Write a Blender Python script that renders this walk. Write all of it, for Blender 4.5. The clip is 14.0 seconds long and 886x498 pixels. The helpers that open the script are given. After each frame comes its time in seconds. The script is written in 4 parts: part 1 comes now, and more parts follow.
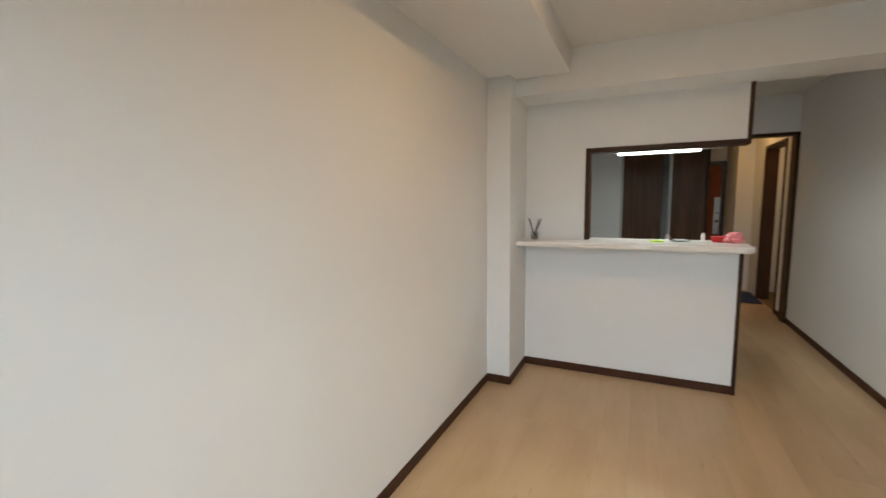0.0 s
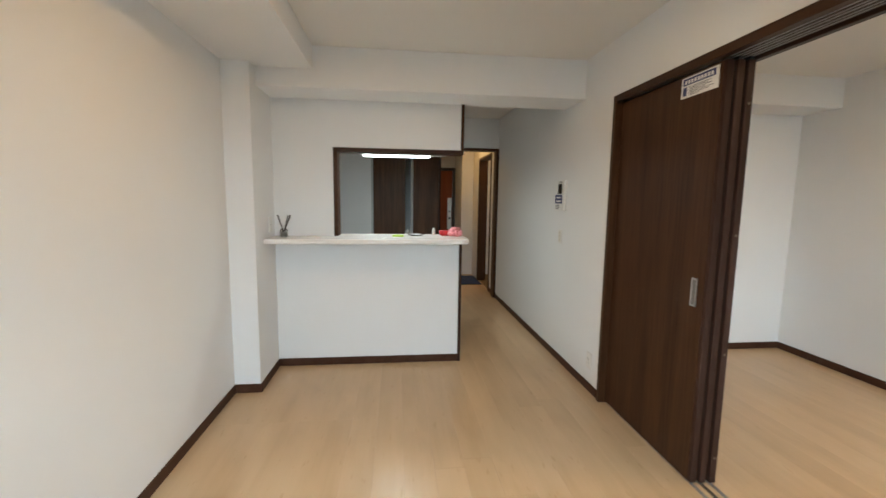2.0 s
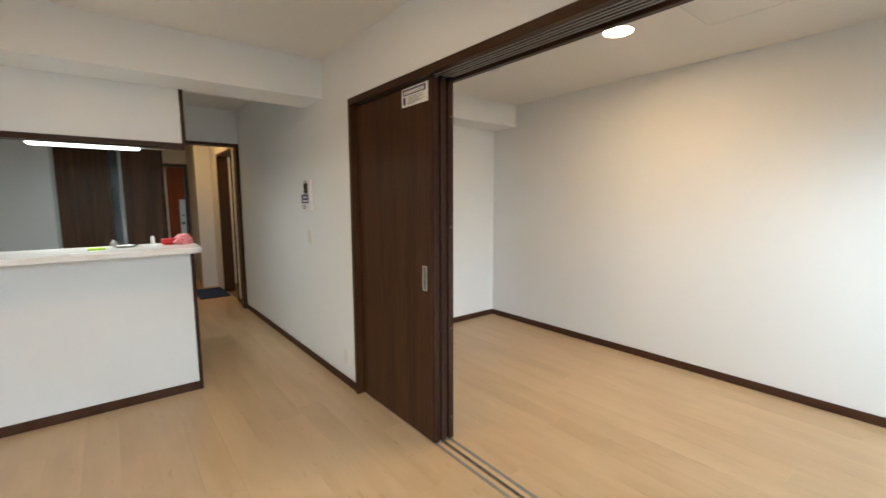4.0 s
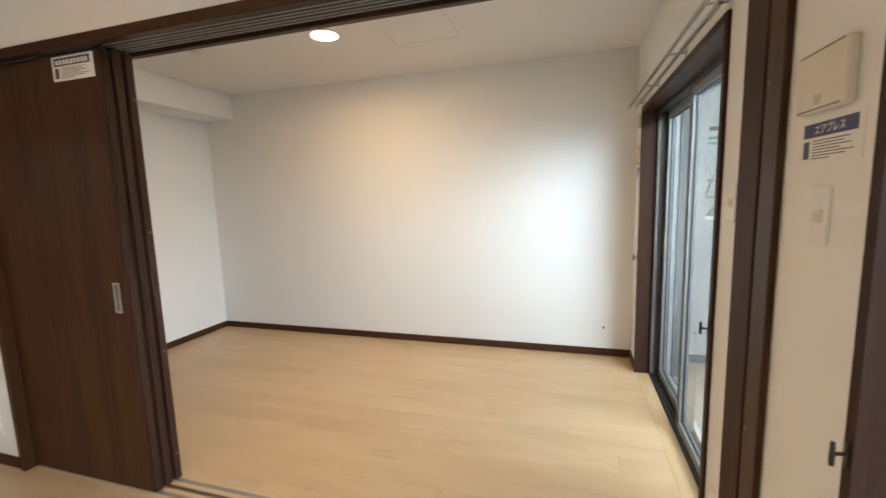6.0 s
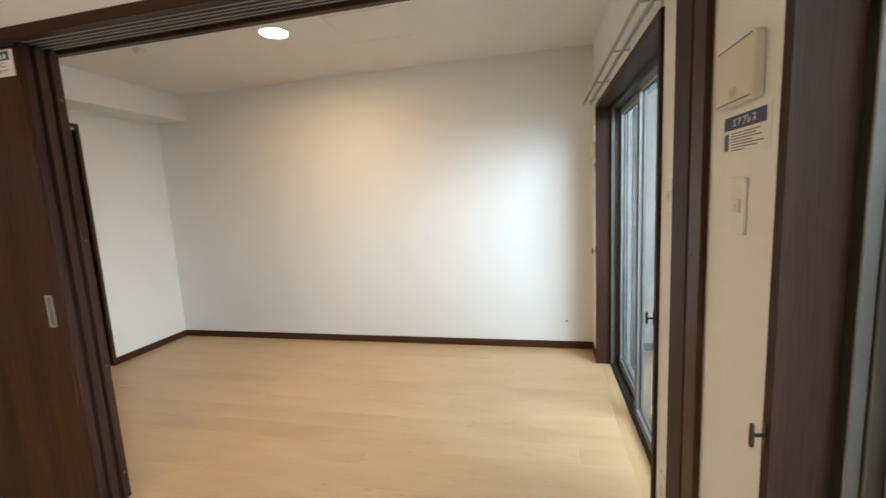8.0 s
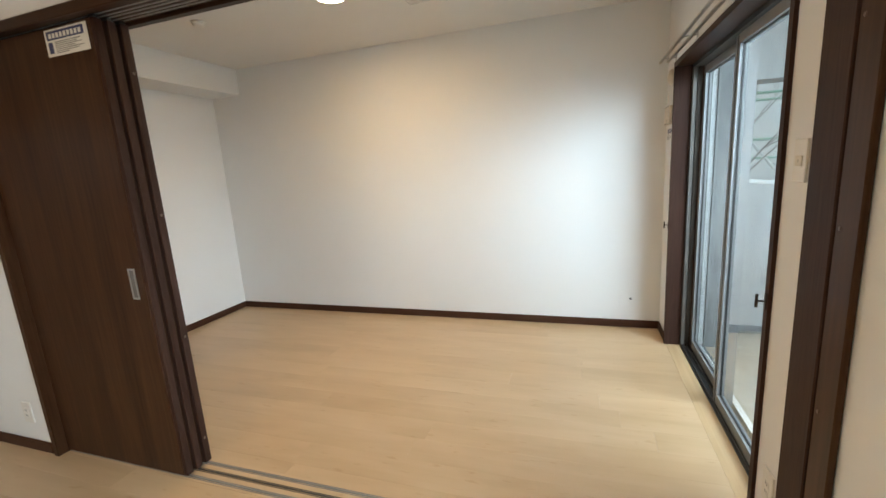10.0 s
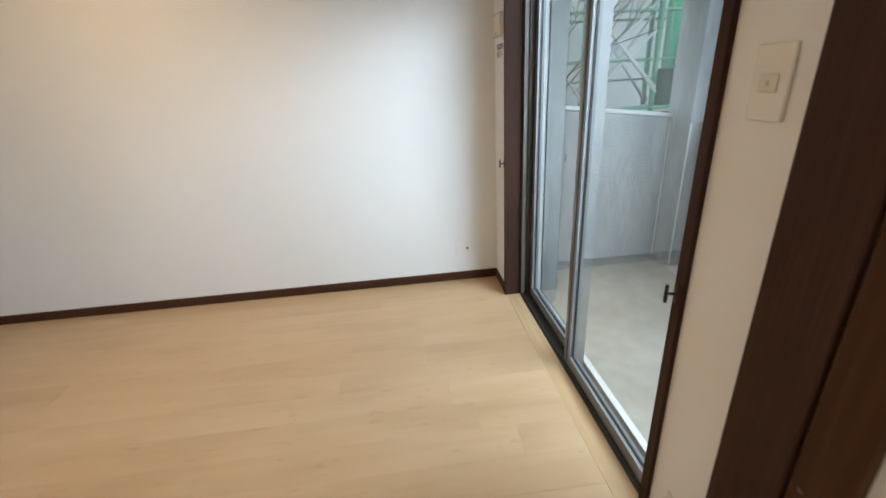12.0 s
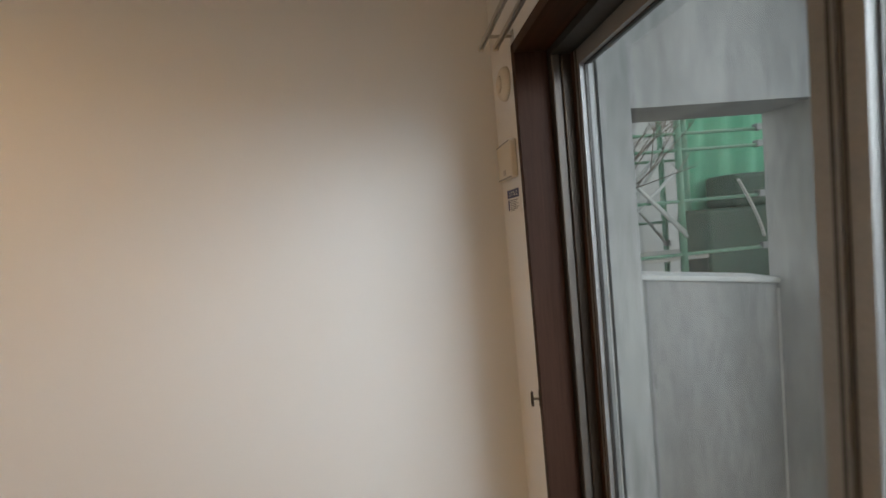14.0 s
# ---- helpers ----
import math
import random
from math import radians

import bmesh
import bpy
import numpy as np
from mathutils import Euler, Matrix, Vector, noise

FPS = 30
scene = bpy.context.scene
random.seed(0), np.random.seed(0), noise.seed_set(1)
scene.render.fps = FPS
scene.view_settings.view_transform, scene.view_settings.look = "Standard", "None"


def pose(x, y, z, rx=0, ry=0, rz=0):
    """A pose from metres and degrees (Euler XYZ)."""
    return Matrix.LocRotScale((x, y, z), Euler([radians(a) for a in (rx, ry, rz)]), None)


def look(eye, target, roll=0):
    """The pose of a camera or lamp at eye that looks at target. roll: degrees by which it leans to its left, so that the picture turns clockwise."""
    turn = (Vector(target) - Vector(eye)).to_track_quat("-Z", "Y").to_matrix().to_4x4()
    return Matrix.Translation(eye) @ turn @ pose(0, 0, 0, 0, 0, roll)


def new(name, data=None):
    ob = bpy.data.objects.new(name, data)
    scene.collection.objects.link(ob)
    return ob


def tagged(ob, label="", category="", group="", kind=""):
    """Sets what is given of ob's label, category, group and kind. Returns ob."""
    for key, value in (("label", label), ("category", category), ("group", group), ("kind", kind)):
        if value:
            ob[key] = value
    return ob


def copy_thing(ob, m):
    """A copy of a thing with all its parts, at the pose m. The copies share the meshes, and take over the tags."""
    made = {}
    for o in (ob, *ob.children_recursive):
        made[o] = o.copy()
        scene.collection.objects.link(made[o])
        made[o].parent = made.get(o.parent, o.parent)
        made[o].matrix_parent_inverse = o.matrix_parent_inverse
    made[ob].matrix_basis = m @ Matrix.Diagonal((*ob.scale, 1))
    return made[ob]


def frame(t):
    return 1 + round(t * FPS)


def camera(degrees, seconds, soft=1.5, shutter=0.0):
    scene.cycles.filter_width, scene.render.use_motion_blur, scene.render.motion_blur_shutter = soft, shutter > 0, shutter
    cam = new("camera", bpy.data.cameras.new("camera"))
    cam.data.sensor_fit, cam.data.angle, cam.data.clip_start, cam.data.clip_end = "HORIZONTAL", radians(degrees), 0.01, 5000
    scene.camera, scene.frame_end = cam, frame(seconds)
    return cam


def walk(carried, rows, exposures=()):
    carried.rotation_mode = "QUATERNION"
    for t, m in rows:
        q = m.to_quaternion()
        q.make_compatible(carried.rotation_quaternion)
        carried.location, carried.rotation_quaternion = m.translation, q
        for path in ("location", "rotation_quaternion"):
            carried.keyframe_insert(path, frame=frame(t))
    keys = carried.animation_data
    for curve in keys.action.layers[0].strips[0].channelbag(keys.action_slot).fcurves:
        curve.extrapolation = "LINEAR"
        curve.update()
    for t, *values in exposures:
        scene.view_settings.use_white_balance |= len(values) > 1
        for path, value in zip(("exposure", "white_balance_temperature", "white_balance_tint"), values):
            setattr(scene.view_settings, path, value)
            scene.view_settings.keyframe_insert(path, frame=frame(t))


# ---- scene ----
cam = camera(93.7, 14.0, 1.5, 0.3)
PATH = [
    (0, (0.167, 0.216, 1.366), (-0.684, 2.012, 1.143), -0.7),
    (0.5, (0.157, 0.219, 1.357), (-0.378, 2.133, 1.127), -0.1),
    (1, (0.187, 0.215, 1.367), (-0.068, 2.184, 1.128), 0.3),
    (1.5, (0.241, 0.22, 1.363), (0.24, 2.206, 1.122), 0.7),
    (2, (0.267, 0.211, 1.364), (0.493, 2.185, 1.128), 0.8),
    (2.5, (0.312, 0.206, 1.367), (0.765, 2.14, 1.132), 0.8),
    (5, (0.368, 0.194, 1.361), (2.034, 1.275, 1.12), -1.1),
    (5.5, (0.372, 0.164, 1.36), (2.178, 0.986, 1.11), -1.4),
    (6, (0.386, 0.107, 1.351), (2.283, 0.686, 1.092), -1.7),
    (6.5, (0.399, 0.059, 1.351), (2.344, 0.442, 1.084), -2.0),
    (7, (0.416, 0.017, 1.346), (2.377, 0.303, 1.073), -2.3),
    (7.5, (0.423, 0.013, 1.346), (2.38, 0.319, 1.073), -2.6),
    (8, (0.422, 0.026, 1.346), (2.35, 0.485, 1.077), -3.0),
    (8.5, (0.406, 0.067, 1.355), (2.278, 0.716, 1.083), -3.3),
    (11, (0.715, 0.232, 1.321), (2.571, 0.637, 0.696), -3.7),
    (11.5, (0.952, 0.227, 1.31), (2.805, 0.314, 0.56), -3.6),
    (12, (1.228, 0.225, 1.334), (3.074, 0.069, 0.582), -3.5),
    (12.5, (1.534, 0.184, 1.338), (3.408, -0.116, 0.707), -3.1),
    (13, (1.868, 0.163, 1.37), (3.777, -0.223, 0.912), -3.5),
    (13.5, (2.15, 0.112, 1.401), (4.099, -0.236, 1.119), -4.4),
    (14, (2.434, 0.012, 1.407), (4.419, -0.203, 1.295), -5.4),
]
walk(cam, [(t, look(eye, target, roll)) for t, eye, target, roll in PATH],
     exposures=[(0, -0.18, 6600, 7), (2.7, 0.24, 6120, 4), (5, 0.22, 6480, 6), (6.2, 0.22, 6400, 6), (7.4, 0.07, 6320, 7), (8.5, 0.22, 6350, 4), (11, 0.05, 6120, 4), (12.5, -0.25, 6280, 9), (13.0, -0.55, 6600, 11), (14, -0.75, 7200, 14)])

# ---- world, sun and exposure ----
world = bpy.data.worlds.new("sky_world")
scene.world = world
world.use_nodes = True
wn = world.node_tree
sky = wn.nodes.new("ShaderNodeTexSky")
sky.sky_type = "NISHITA"
sky.sun_disc = False
sky.sun_elevation = radians(11.3)
sky.sun_rotation = radians(-146.6)
sky.air_density, sky.dust_density = 1.0, 0.0
haze = wn.nodes.new("ShaderNodeHueSaturation")
haze.inputs["Saturation"].default_value = 0.12
wn.links.new(sky.outputs["Color"], haze.inputs["Color"])
cloud = wn.nodes.new("ShaderNodeMix")
cloud.data_type, cloud.blend_type = "RGBA", "MULTIPLY"
cloud.inputs["Factor"].default_value = 1.0
cloud.inputs[7].default_value = (0.82, 0.93, 1.0, 1.0)
wn.links.new(haze.outputs["Color"], cloud.inputs[6])
wn.links.new(cloud.outputs[2], wn.nodes["Background"].inputs["Color"])
wn.nodes["Background"].inputs["Strength"].default_value = 0.60

sun = new("sun", bpy.data.lights.new("sun", "SUN"))
sun.data.energy = 0.32
sun.data.angle = radians(11)
sun.data.color = (0.80, 0.90, 1.0)
sun.matrix_world = look((-6.6, -10.0, 2.4), (0.0, 0.0, 0.0))


# added unseen area lamp in place of sky light between parapet and slab, and the ceiling lamps
def area_lamp(name, m, w, h, power, colour):
    la = bpy.data.lights.new(name, "AREA")
    la.shape, la.size, la.size_y, la.energy, la.color = "RECTANGLE", w, h, power, colour
    ob = new(name, la)
    ob.matrix_world = m
    return ob


area_lamp("sky_fill_over_parapet", look((0.8, -2.10, 2.08), (0.8, -0.2, 0.9)), 3.8, 1.05, 155, (0.72, 0.87, 1.0))


def lamp_disc(x, y, z, r, power, colour):
    la = bpy.data.lights.new("ceiling_lamp", "AREA")
    la.shape, la.size, la.energy, la.color = "DISK", r * 2, power, colour
    ob = new("ceiling_lamp", la)
    ob.matrix_world = pose(x, y, z)


WARM = (1.0, 0.64, 0.33)
lamp_disc(2.875, 1.62, 2.374, 0.08, 14, WARM)
lamp_disc(0.30, 1.8, 2.374, 0.08, 11, (1.0, 0.60, 0.27))
lamp_disc(1.25, 6.9, 2.43, 0.08, 4.5, (1.0, 0.56, 0.20))
lamp_disc(2.15, 6.8, 2.43, 0.08, 4.0, (1.0, 0.56, 0.20))
lamp_disc(0.275, 3.95, 1.724, 0.10, 8, (0.93, 1.0, 0.98))


# ---- helpers for meshes ----
def part(name, bm, material, parent=None, label=""):
    me = bpy.data.meshes.new(name)
    bm.to_mesh(me)
    bm.free()
    me.materials.append(material)
    ob = new(name, me)
    if parent is not None:
        ob.parent = parent
    if label:
        ob["label"] = label
    return ob


def base(name, label, category, group="", at=(0, 0, 0)):
    ob = new(name)
    ob.location = at
    ob.empty_display_size = 0.05
    return tagged(ob, label, category, group)


def add_box(bm, x0, x1, y0, y1, z0, z1):
    vs = [bm.verts.new(p) for p in ((x0, y0, z0), (x1, y0, z0), (x1, y1, z0), (x0, y1, z0),
                                    (x0, y0, z1), (x1, y0, z1), (x1, y1, z1), (x0, y1, z1))]
    for f in ((3, 2, 1, 0), (4, 5, 6, 7), (0, 1, 5, 4), (1, 2, 6, 5), (2, 3, 7, 6), (3, 0, 4, 7)):
        bm.faces.new([vs[i] for i in f])
    return vs


def box(x0, x1, y0, y1, z0, z1, bevel=0.0, segments=2):
    bm = bmesh.new()
    add_box(bm, x0, x1, y0, y1, z0, z1)
    if bevel:
        bmesh.ops.bevel(bm, geom=bm.edges[:], offset=bevel, segments=segments, affect="EDGES", profile=0.5)
    return bm


def boxes(*rows):
    bm = bmesh.new()
    for r in rows:
        add_box(bm, *r)
    return bm


def rod(a, b, radius, sides=12, taper=1.0):
    a, b = Vector(a), Vector(b)
    bm = bmesh.new()
    m = Matrix.Translation((a + b) / 2) @ (b - a).to_track_quat("Z", "Y").to_matrix().to_4x4()
    bmesh.ops.create_cone(bm, cap_ends=True, segments=sides, radius1=radius, radius2=radius * taper, depth=(b - a).length, matrix=m)
    for f in bm.faces:
        f.smooth = len(f.verts) == 4
    return bm


def lathe(profile, centre, sides=24):
    """A turned body from (radius, height) pairs."""
    bm = bmesh.new()
    rings = []
    for r, z in profile:
        rings.append([bm.verts.new((centre[0] + r * math.cos(2 * math.pi * i / sides), centre[1] + r * math.sin(2 * math.pi * i / sides), centre[2] + z)) for i in range(sides)])
    for lo, hi in zip(rings, rings[1:]):
        for i in range(sides):
            f = bm.faces.new((lo[i], lo[(i + 1) % sides], hi[(i + 1) % sides], hi[i]))
            f.smooth = True
    bm.faces.new(rings[0][::-1])
    bm.faces.new(rings[-1])
    return bm


# ---- materials ----
def material(name):
    m = bpy.data.materials.new(name)
    m.use_nodes = True
    return m, m.node_tree.nodes, m.node_tree.links, m.node_tree.nodes["Principled BSDF"]


def ramp(nodes, stops):
    r = nodes.new("ShaderNodeValToRGB")
    e = r.color_ramp.elements
    while len(e) < len(stops):
        e.new(0.5)
    for el, (p, c) in zip(e, stops):
        el.position, el.color = p, (*c, 1)
    return r


def coords(nodes, links, scale=(1, 1, 1), space="Object"):
    tc, mp = nodes.new("ShaderNodeTexCoord"), nodes.new("ShaderNodeMapping")
    mp.inputs["Scale"].default_value = scale
    links.new(tc.outputs[space], mp.inputs["Vector"])
    return mp.outputs["Vector"]


def surface(name, a, b, rough=0.5, scale=6.0, grain=80.0, bump=0.1, metallic=0.0, stretch=(1, 1, 1), spread=0.06, depth=0.002):
    """Two-scale surface: slow colour drift between a and b, with fine grain in colour, gloss and relief."""
    m, n, l, p = material(name)
    v = coords(n, l, stretch)
    big, fine = n.new("ShaderNodeTexNoise"), n.new("ShaderNodeTexNoise")
    big.inputs["Scale"].default_value, fine.inputs["Scale"].default_value = scale, grain
    big.inputs["Detail"].default_value, fine.inputs["Detail"].default_value = 4, 3
    l.new(v, big.inputs["Vector"])
    l.new(v, fine.inputs["Vector"])
    r = ramp(n, [(0.3, a), (0.7, b)])
    mix = n.new("ShaderNodeMath")
    mix.operation = "MULTIPLY_ADD"
    mix.inputs[1].default_value, mix.inputs[2].default_value = 0.35, 0.0
    add = n.new("ShaderNodeMath")
    add.operation = "MULTIPLY_ADD"
    add.inputs[1].default_value = 0.65
    l.new(fine.outputs["Fac"], mix.inputs[0])
    l.new(big.outputs["Fac"], add.inputs[0])
    l.new(mix.outputs[0], add.inputs[2])
    l.new(add.outputs[0], r.inputs["Fac"])
    l.new(r.outputs["Color"], p.inputs["Base Color"])
    rr = n.new("ShaderNodeMapRange")
    rr.inputs["To Min"].default_value, rr.inputs["To Max"].default_value = max(0.02, rough - spread), rough + spread
    l.new(big.outputs["Fac"], rr.inputs["Value"])
    l.new(rr.outputs["Result"], p.inputs["Roughness"])
    p.inputs["Metallic"].default_value = metallic
    if bump:
        bp = n.new("ShaderNodeBump")
        bp.inputs["Strength"].default_value, bp.inputs["Distance"].default_value = bump, depth
        l.new(fine.outputs["Fac"], bp.inputs["Height"])
        l.new(bp.outputs["Normal"], p.inputs["Normal"])
    return m


def wood(name, dark, light, along="Z", rough=0.4, tight=1.0, vary=0.0, bump=0.05, contrast=(0.32, 0.68), gloss=0.14):
    """Straight-grained wood whose grain runs along the given axis."""
    m, n, l, p = material(name)
    s = {"X": (1.2, 26, 26), "Y": (26, 1.2, 26), "Z": (26, 26, 1.2)}[along]
    v = coords(n, l, tuple(c * tight for c in s))
    shift = n.new("ShaderNodeVectorMath")
    shift.operation = "ADD"
    info = n.new("ShaderNodeObjectInfo")
    scl = n.new("ShaderNodeMath")
    scl.operation, scl.inputs[1].default_value = "MULTIPLY", 37.0
    l.new(info.outputs["Random"], scl.inputs[0])
    l.new(v, shift.inputs[0])
    l.new(scl.outputs[0], shift.inputs[1])
    fine, wide = n.new("ShaderNodeTexNoise"), n.new("ShaderNodeTexNoise")
    fine.inputs["Scale"].default_value, fine.inputs["Detail"].default_value = 3.0, 5
    wide.inputs["Scale"].default_value, wide.inputs["Detail"].default_value = 0.35, 3
    wide.inputs["Distortion"].default_value = 0.6
    l.new(shift.outputs[0], fine.inputs["Vector"])
    l.new(shift.outputs[0], wide.inputs["Vector"])
    mix = n.new("ShaderNodeMix")
    mix.inputs["Factor"].default_value = 0.55
    l.new(fine.outputs["Fac"], mix.inputs["A"])
    l.new(wide.outputs["Fac"], mix.inputs["B"])
    r = ramp(n, [(contrast[0], dark), (contrast[1], light)])
    l.new(mix.outputs["Result"], r.inputs["Fac"])
    hsv = n.new("ShaderNodeHueSaturation")
    mr = n.new("ShaderNodeMapRange")
    mr.inputs["To Min"].default_value, mr.inputs["To Max"].default_value = 1 - vary, 1 + vary
    l.new(info.outputs["Random"], mr.inputs["Value"])
    l.new(mr.outputs["Result"], hsv.inputs["Value"])
    l.new(r.outputs["Color"], hsv.inputs["Color"])
    l.new(hsv.outputs["Color"], p.inputs["Base Color"])
    rr = n.new("ShaderNodeMapRange")
    rr.inputs["To Min"].default_value, rr.inputs["To Max"].default_value = rough - 0.06, rough + 0.08
    l.new(wide.outputs["Fac"], rr.inputs["Value"])
    l.new(rr.outputs["Result"], p.inputs["Roughness"])
    bp = n.new("ShaderNodeBump")
    p.inputs["Specular IOR Level"].default_value = gloss
    bp.inputs["Strength"].default_value, bp.inputs["Distance"].default_value = bump, 0.0015
    l.new(fine.outputs["Fac"], bp.inputs["Height"])
    l.new(bp.outputs["Normal"], p.inputs["Normal"])
    return m


def glow(name, colour, strength):
    m, n, l, p = material(name)
    p.inputs["Emission Color"].default_value = (*colour, 1)
    p.inputs["Emission Strength"].default_value = strength
    p.inputs["Base Color"].default_value = (0.8, 0.8, 0.8, 1)
    return m


def pane_material(name, tint=(0.96, 0.985, 0.98)):
    m, n, l, p = material(name)
    p.inputs["Base Color"].default_value = (*tint, 1)
    p.inputs["Roughness"].default_value = 0.0
    p.inputs["IOR"].default_value = 1.45
    p.inputs["Transmission Weight"].default_value = 1.0
    return m


WALLPAPER = surface("white_wallpaper", (0.785, 0.785, 0.78), (0.815, 0.815, 0.81), 0.75, 1.3, 260, 0.25, depth=0.0015)
CEILING = surface("ceiling_wallpaper", (0.76, 0.74, 0.705), (0.79, 0.77, 0.735), 0.8, 1.3, 240, 0.3, depth=0.002)


def maple(name):
    """Pale maple laminate: faint long grain, soft mottled figure, tiny dark flecks and an even satin coat."""
    m, n, l, p = material(name)
    info, scl = n.new("ShaderNodeObjectInfo"), n.new("ShaderNodeMath")
    scl.operation, scl.inputs[1].default_value = "MULTIPLY", 23.0
    l.new(info.outputs["Random"], scl.inputs[0])

    def noise_at(scale, size, detail, distortion):
        t = n.new("ShaderNodeTexNoise")
        t.inputs["Scale"].default_value, t.inputs["Detail"].default_value, t.inputs["Distortion"].default_value = size, detail, distortion
        add = n.new("ShaderNodeVectorMath")
        add.operation = "ADD"
        l.new(coords(n, l, scale), add.inputs[0])
        l.new(scl.outputs[0], add.inputs[1])
        l.new(add.outputs[0], t.inputs["Vector"])
        return t.outputs["Fac"]

    def blend(a, b, f):
        mx = n.new("ShaderNodeMix")
        mx.inputs["Factor"].default_value = f
        l.new(a, mx.inputs["A"])
        l.new(b, mx.inputs["B"])
        return mx.outputs["Result"]

    figure = noise_at((6.0, 1.5, 6.0), 1.0, 2.5, 0.35)
    grain = noise_at((34.0, 1.6, 34.0), 1.0, 3, 0.5)
    r = ramp(n, [(0.18, (0.455, 0.306, 0.168)), (0.50, (0.55, 0.383, 0.222)), (0.84, (0.625, 0.452, 0.278))])
    l.new(blend(figure, grain, 0.18), r.inputs["Fac"])
    fleck = ramp(n, [(0.66, (1, 1, 1)), (0.74, (0.80, 0.72, 0.62))])
    l.new(noise_at((38.0, 9.0, 38.0), 1.0, 2, 0.0), fleck.inputs["Fac"])
    mul = n.new("ShaderNodeMix")
    mul.data_type, mul.blend_type = "RGBA", "MULTIPLY"
    mul.inputs["Factor"].default_value = 0.5
    l.new(r.outputs["Color"], mul.inputs["A"])
    l.new(fleck.outputs["Color"], mul.inputs["B"])
    hsv, mr = n.new("ShaderNodeHueSaturation"), n.new("ShaderNodeMapRange")
    mr.inputs["To Min"].default_value, mr.inputs["To Max"].default_value = 0.985, 1.015
    l.new(info.outputs["Random"], mr.inputs["Value"])
    l.new(mr.outputs["Result"], hsv.inputs["Value"])
    l.new(mul.outputs["Result"], hsv.inputs["Color"])
    l.new(hsv.outputs["Color"], p.inputs["Base Color"])
    rr = n.new("ShaderNodeMapRange")
    rr.inputs["To Min"].default_value, rr.inputs["To Max"].default_value = 0.25, 0.36
    l.new(figure, rr.inputs["Value"])
    l.new(rr.outputs["Result"], p.inputs["Roughness"])
    p.inputs["Specular IOR Level"].default_value = 0.5
    bp = n.new("ShaderNodeBump")
    bp.inputs["Strength"].default_value, bp.inputs["Distance"].default_value = 0.02, 0.001
    l.new(grain, bp.inputs["Height"])
    l.new(bp.outputs["Normal"], p.inputs["Normal"])
    return m


FLOOR = maple("maple_floor")
UNDERFLOOR = surface("subfloor", (0.16, 0.10, 0.05), (0.2, 0.13, 0.07), 0.8)
BROWN = wood("dark_walnut_vertical", (0.030, 0.012, 0.005), (0.076, 0.034, 0.015), "Z", 0.42, 1.0, 0.05)
BROWN_Y = wood("dark_walnut_long", (0.026, 0.011, 0.006), (0.060, 0.028, 0.015), "Y", 0.36)
BROWN_X = wood("dark_walnut_wide", (0.026, 0.011, 0.006), (0.060, 0.028, 0.015), "X", 0.36)
CLOSET = wood("amber_brown_closet", (0.046, 0.020, 0.009), (0.120, 0.058, 0.027), "Z", 0.4, 1.0, 0.05)
CASING = wood("grey_walnut_casing", (0.034, 0.0155, 0.0105), (0.066, 0.033, 0.023), "Z", 0.55, 2.2, 0.05, 0.12, (0.32, 0.68), 0.10)
SKIRT = wood("skirting_brown", (0.046, 0.019, 0.0105), (0.082, 0.037, 0.022), "Y", 0.45)
TANCAP = surface("tan_cap", (0.13, 0.085, 0.06), (0.16, 0.11, 0.08), 0.5, 20, 200, 0.0)
ALU = surface("aluminium", (0.22, 0.225, 0.23), (0.28, 0.285, 0.29), 0.5, 9, 160, 0.04, 0.35)
TAUPE = surface("taupe_aluminium", (0.115, 0.104, 0.094), (0.155, 0.14, 0.127), 0.5, 9, 160, 0.04, 0.3)
TAUPE_PALE = surface("pale_taupe_aluminium", (0.165, 0.15, 0.137), (0.21, 0.195, 0.18), 0.42, 9, 160, 0.04, 0.4)
ALU_DARK = surface("dark_track", (0.035, 0.034, 0.033), (0.06, 0.058, 0.056), 0.45, 9, 120, 0.05, 0.3)
BRONZE = surface("bronze_metal", (0.035, 0.026, 0.02), (0.055, 0.04, 0.03), 0.4, 20, 200, 0.03, 0.5)
STEEL = surface("brushed_steel", (0.5, 0.49, 0.47), (0.58, 0.57, 0.55), 0.3, 20, 300, 0.05, 1.0)
GLASS = pane_material("window_glass", (0.91, 0.94, 0.935))
CLEAR = pane_material("clear_glass", (0.9, 0.93, 0.92))
PLASTIC = surface("white_plastic", (0.74, 0.72, 0.68), (0.78, 0.76, 0.72), 0.4, 12, 200, 0.03)
CREAM = surface("cream_plastic", (0.66, 0.61, 0.52), (0.70, 0.65, 0.56), 0.42, 12, 200, 0.03)
PAPER = surface("white_paper", (0.76, 0.75, 0.73), (0.80, 0.79, 0.77), 0.6, 15, 200, 0.03)
NAVY = surface("navy_print", (0.02, 0.03, 0.11), (0.03, 0.04, 0.14), 0.5, 30, 200, 0.0)
GREYINK = surface("grey_print", (0.13, 0.13, 0.14), (0.17, 0.17, 0.18), 0.6, 30, 200, 0.0)
FAINT = surface("faint_print", (0.48, 0.44, 0.38), (0.52, 0.48, 0.42), 0.6, 30, 200, 0.0)
CHALK = surface("pale_sealant_and_lit_top", (0.52, 0.53, 0.52), (0.62, 0.63, 0.62), 0.8, 8, 60, 0.2)
RAILGREY = surface("grey_rail", (0.34, 0.33, 0.32), (0.40, 0.39, 0.38), 0.5, 9, 160, 0.03)
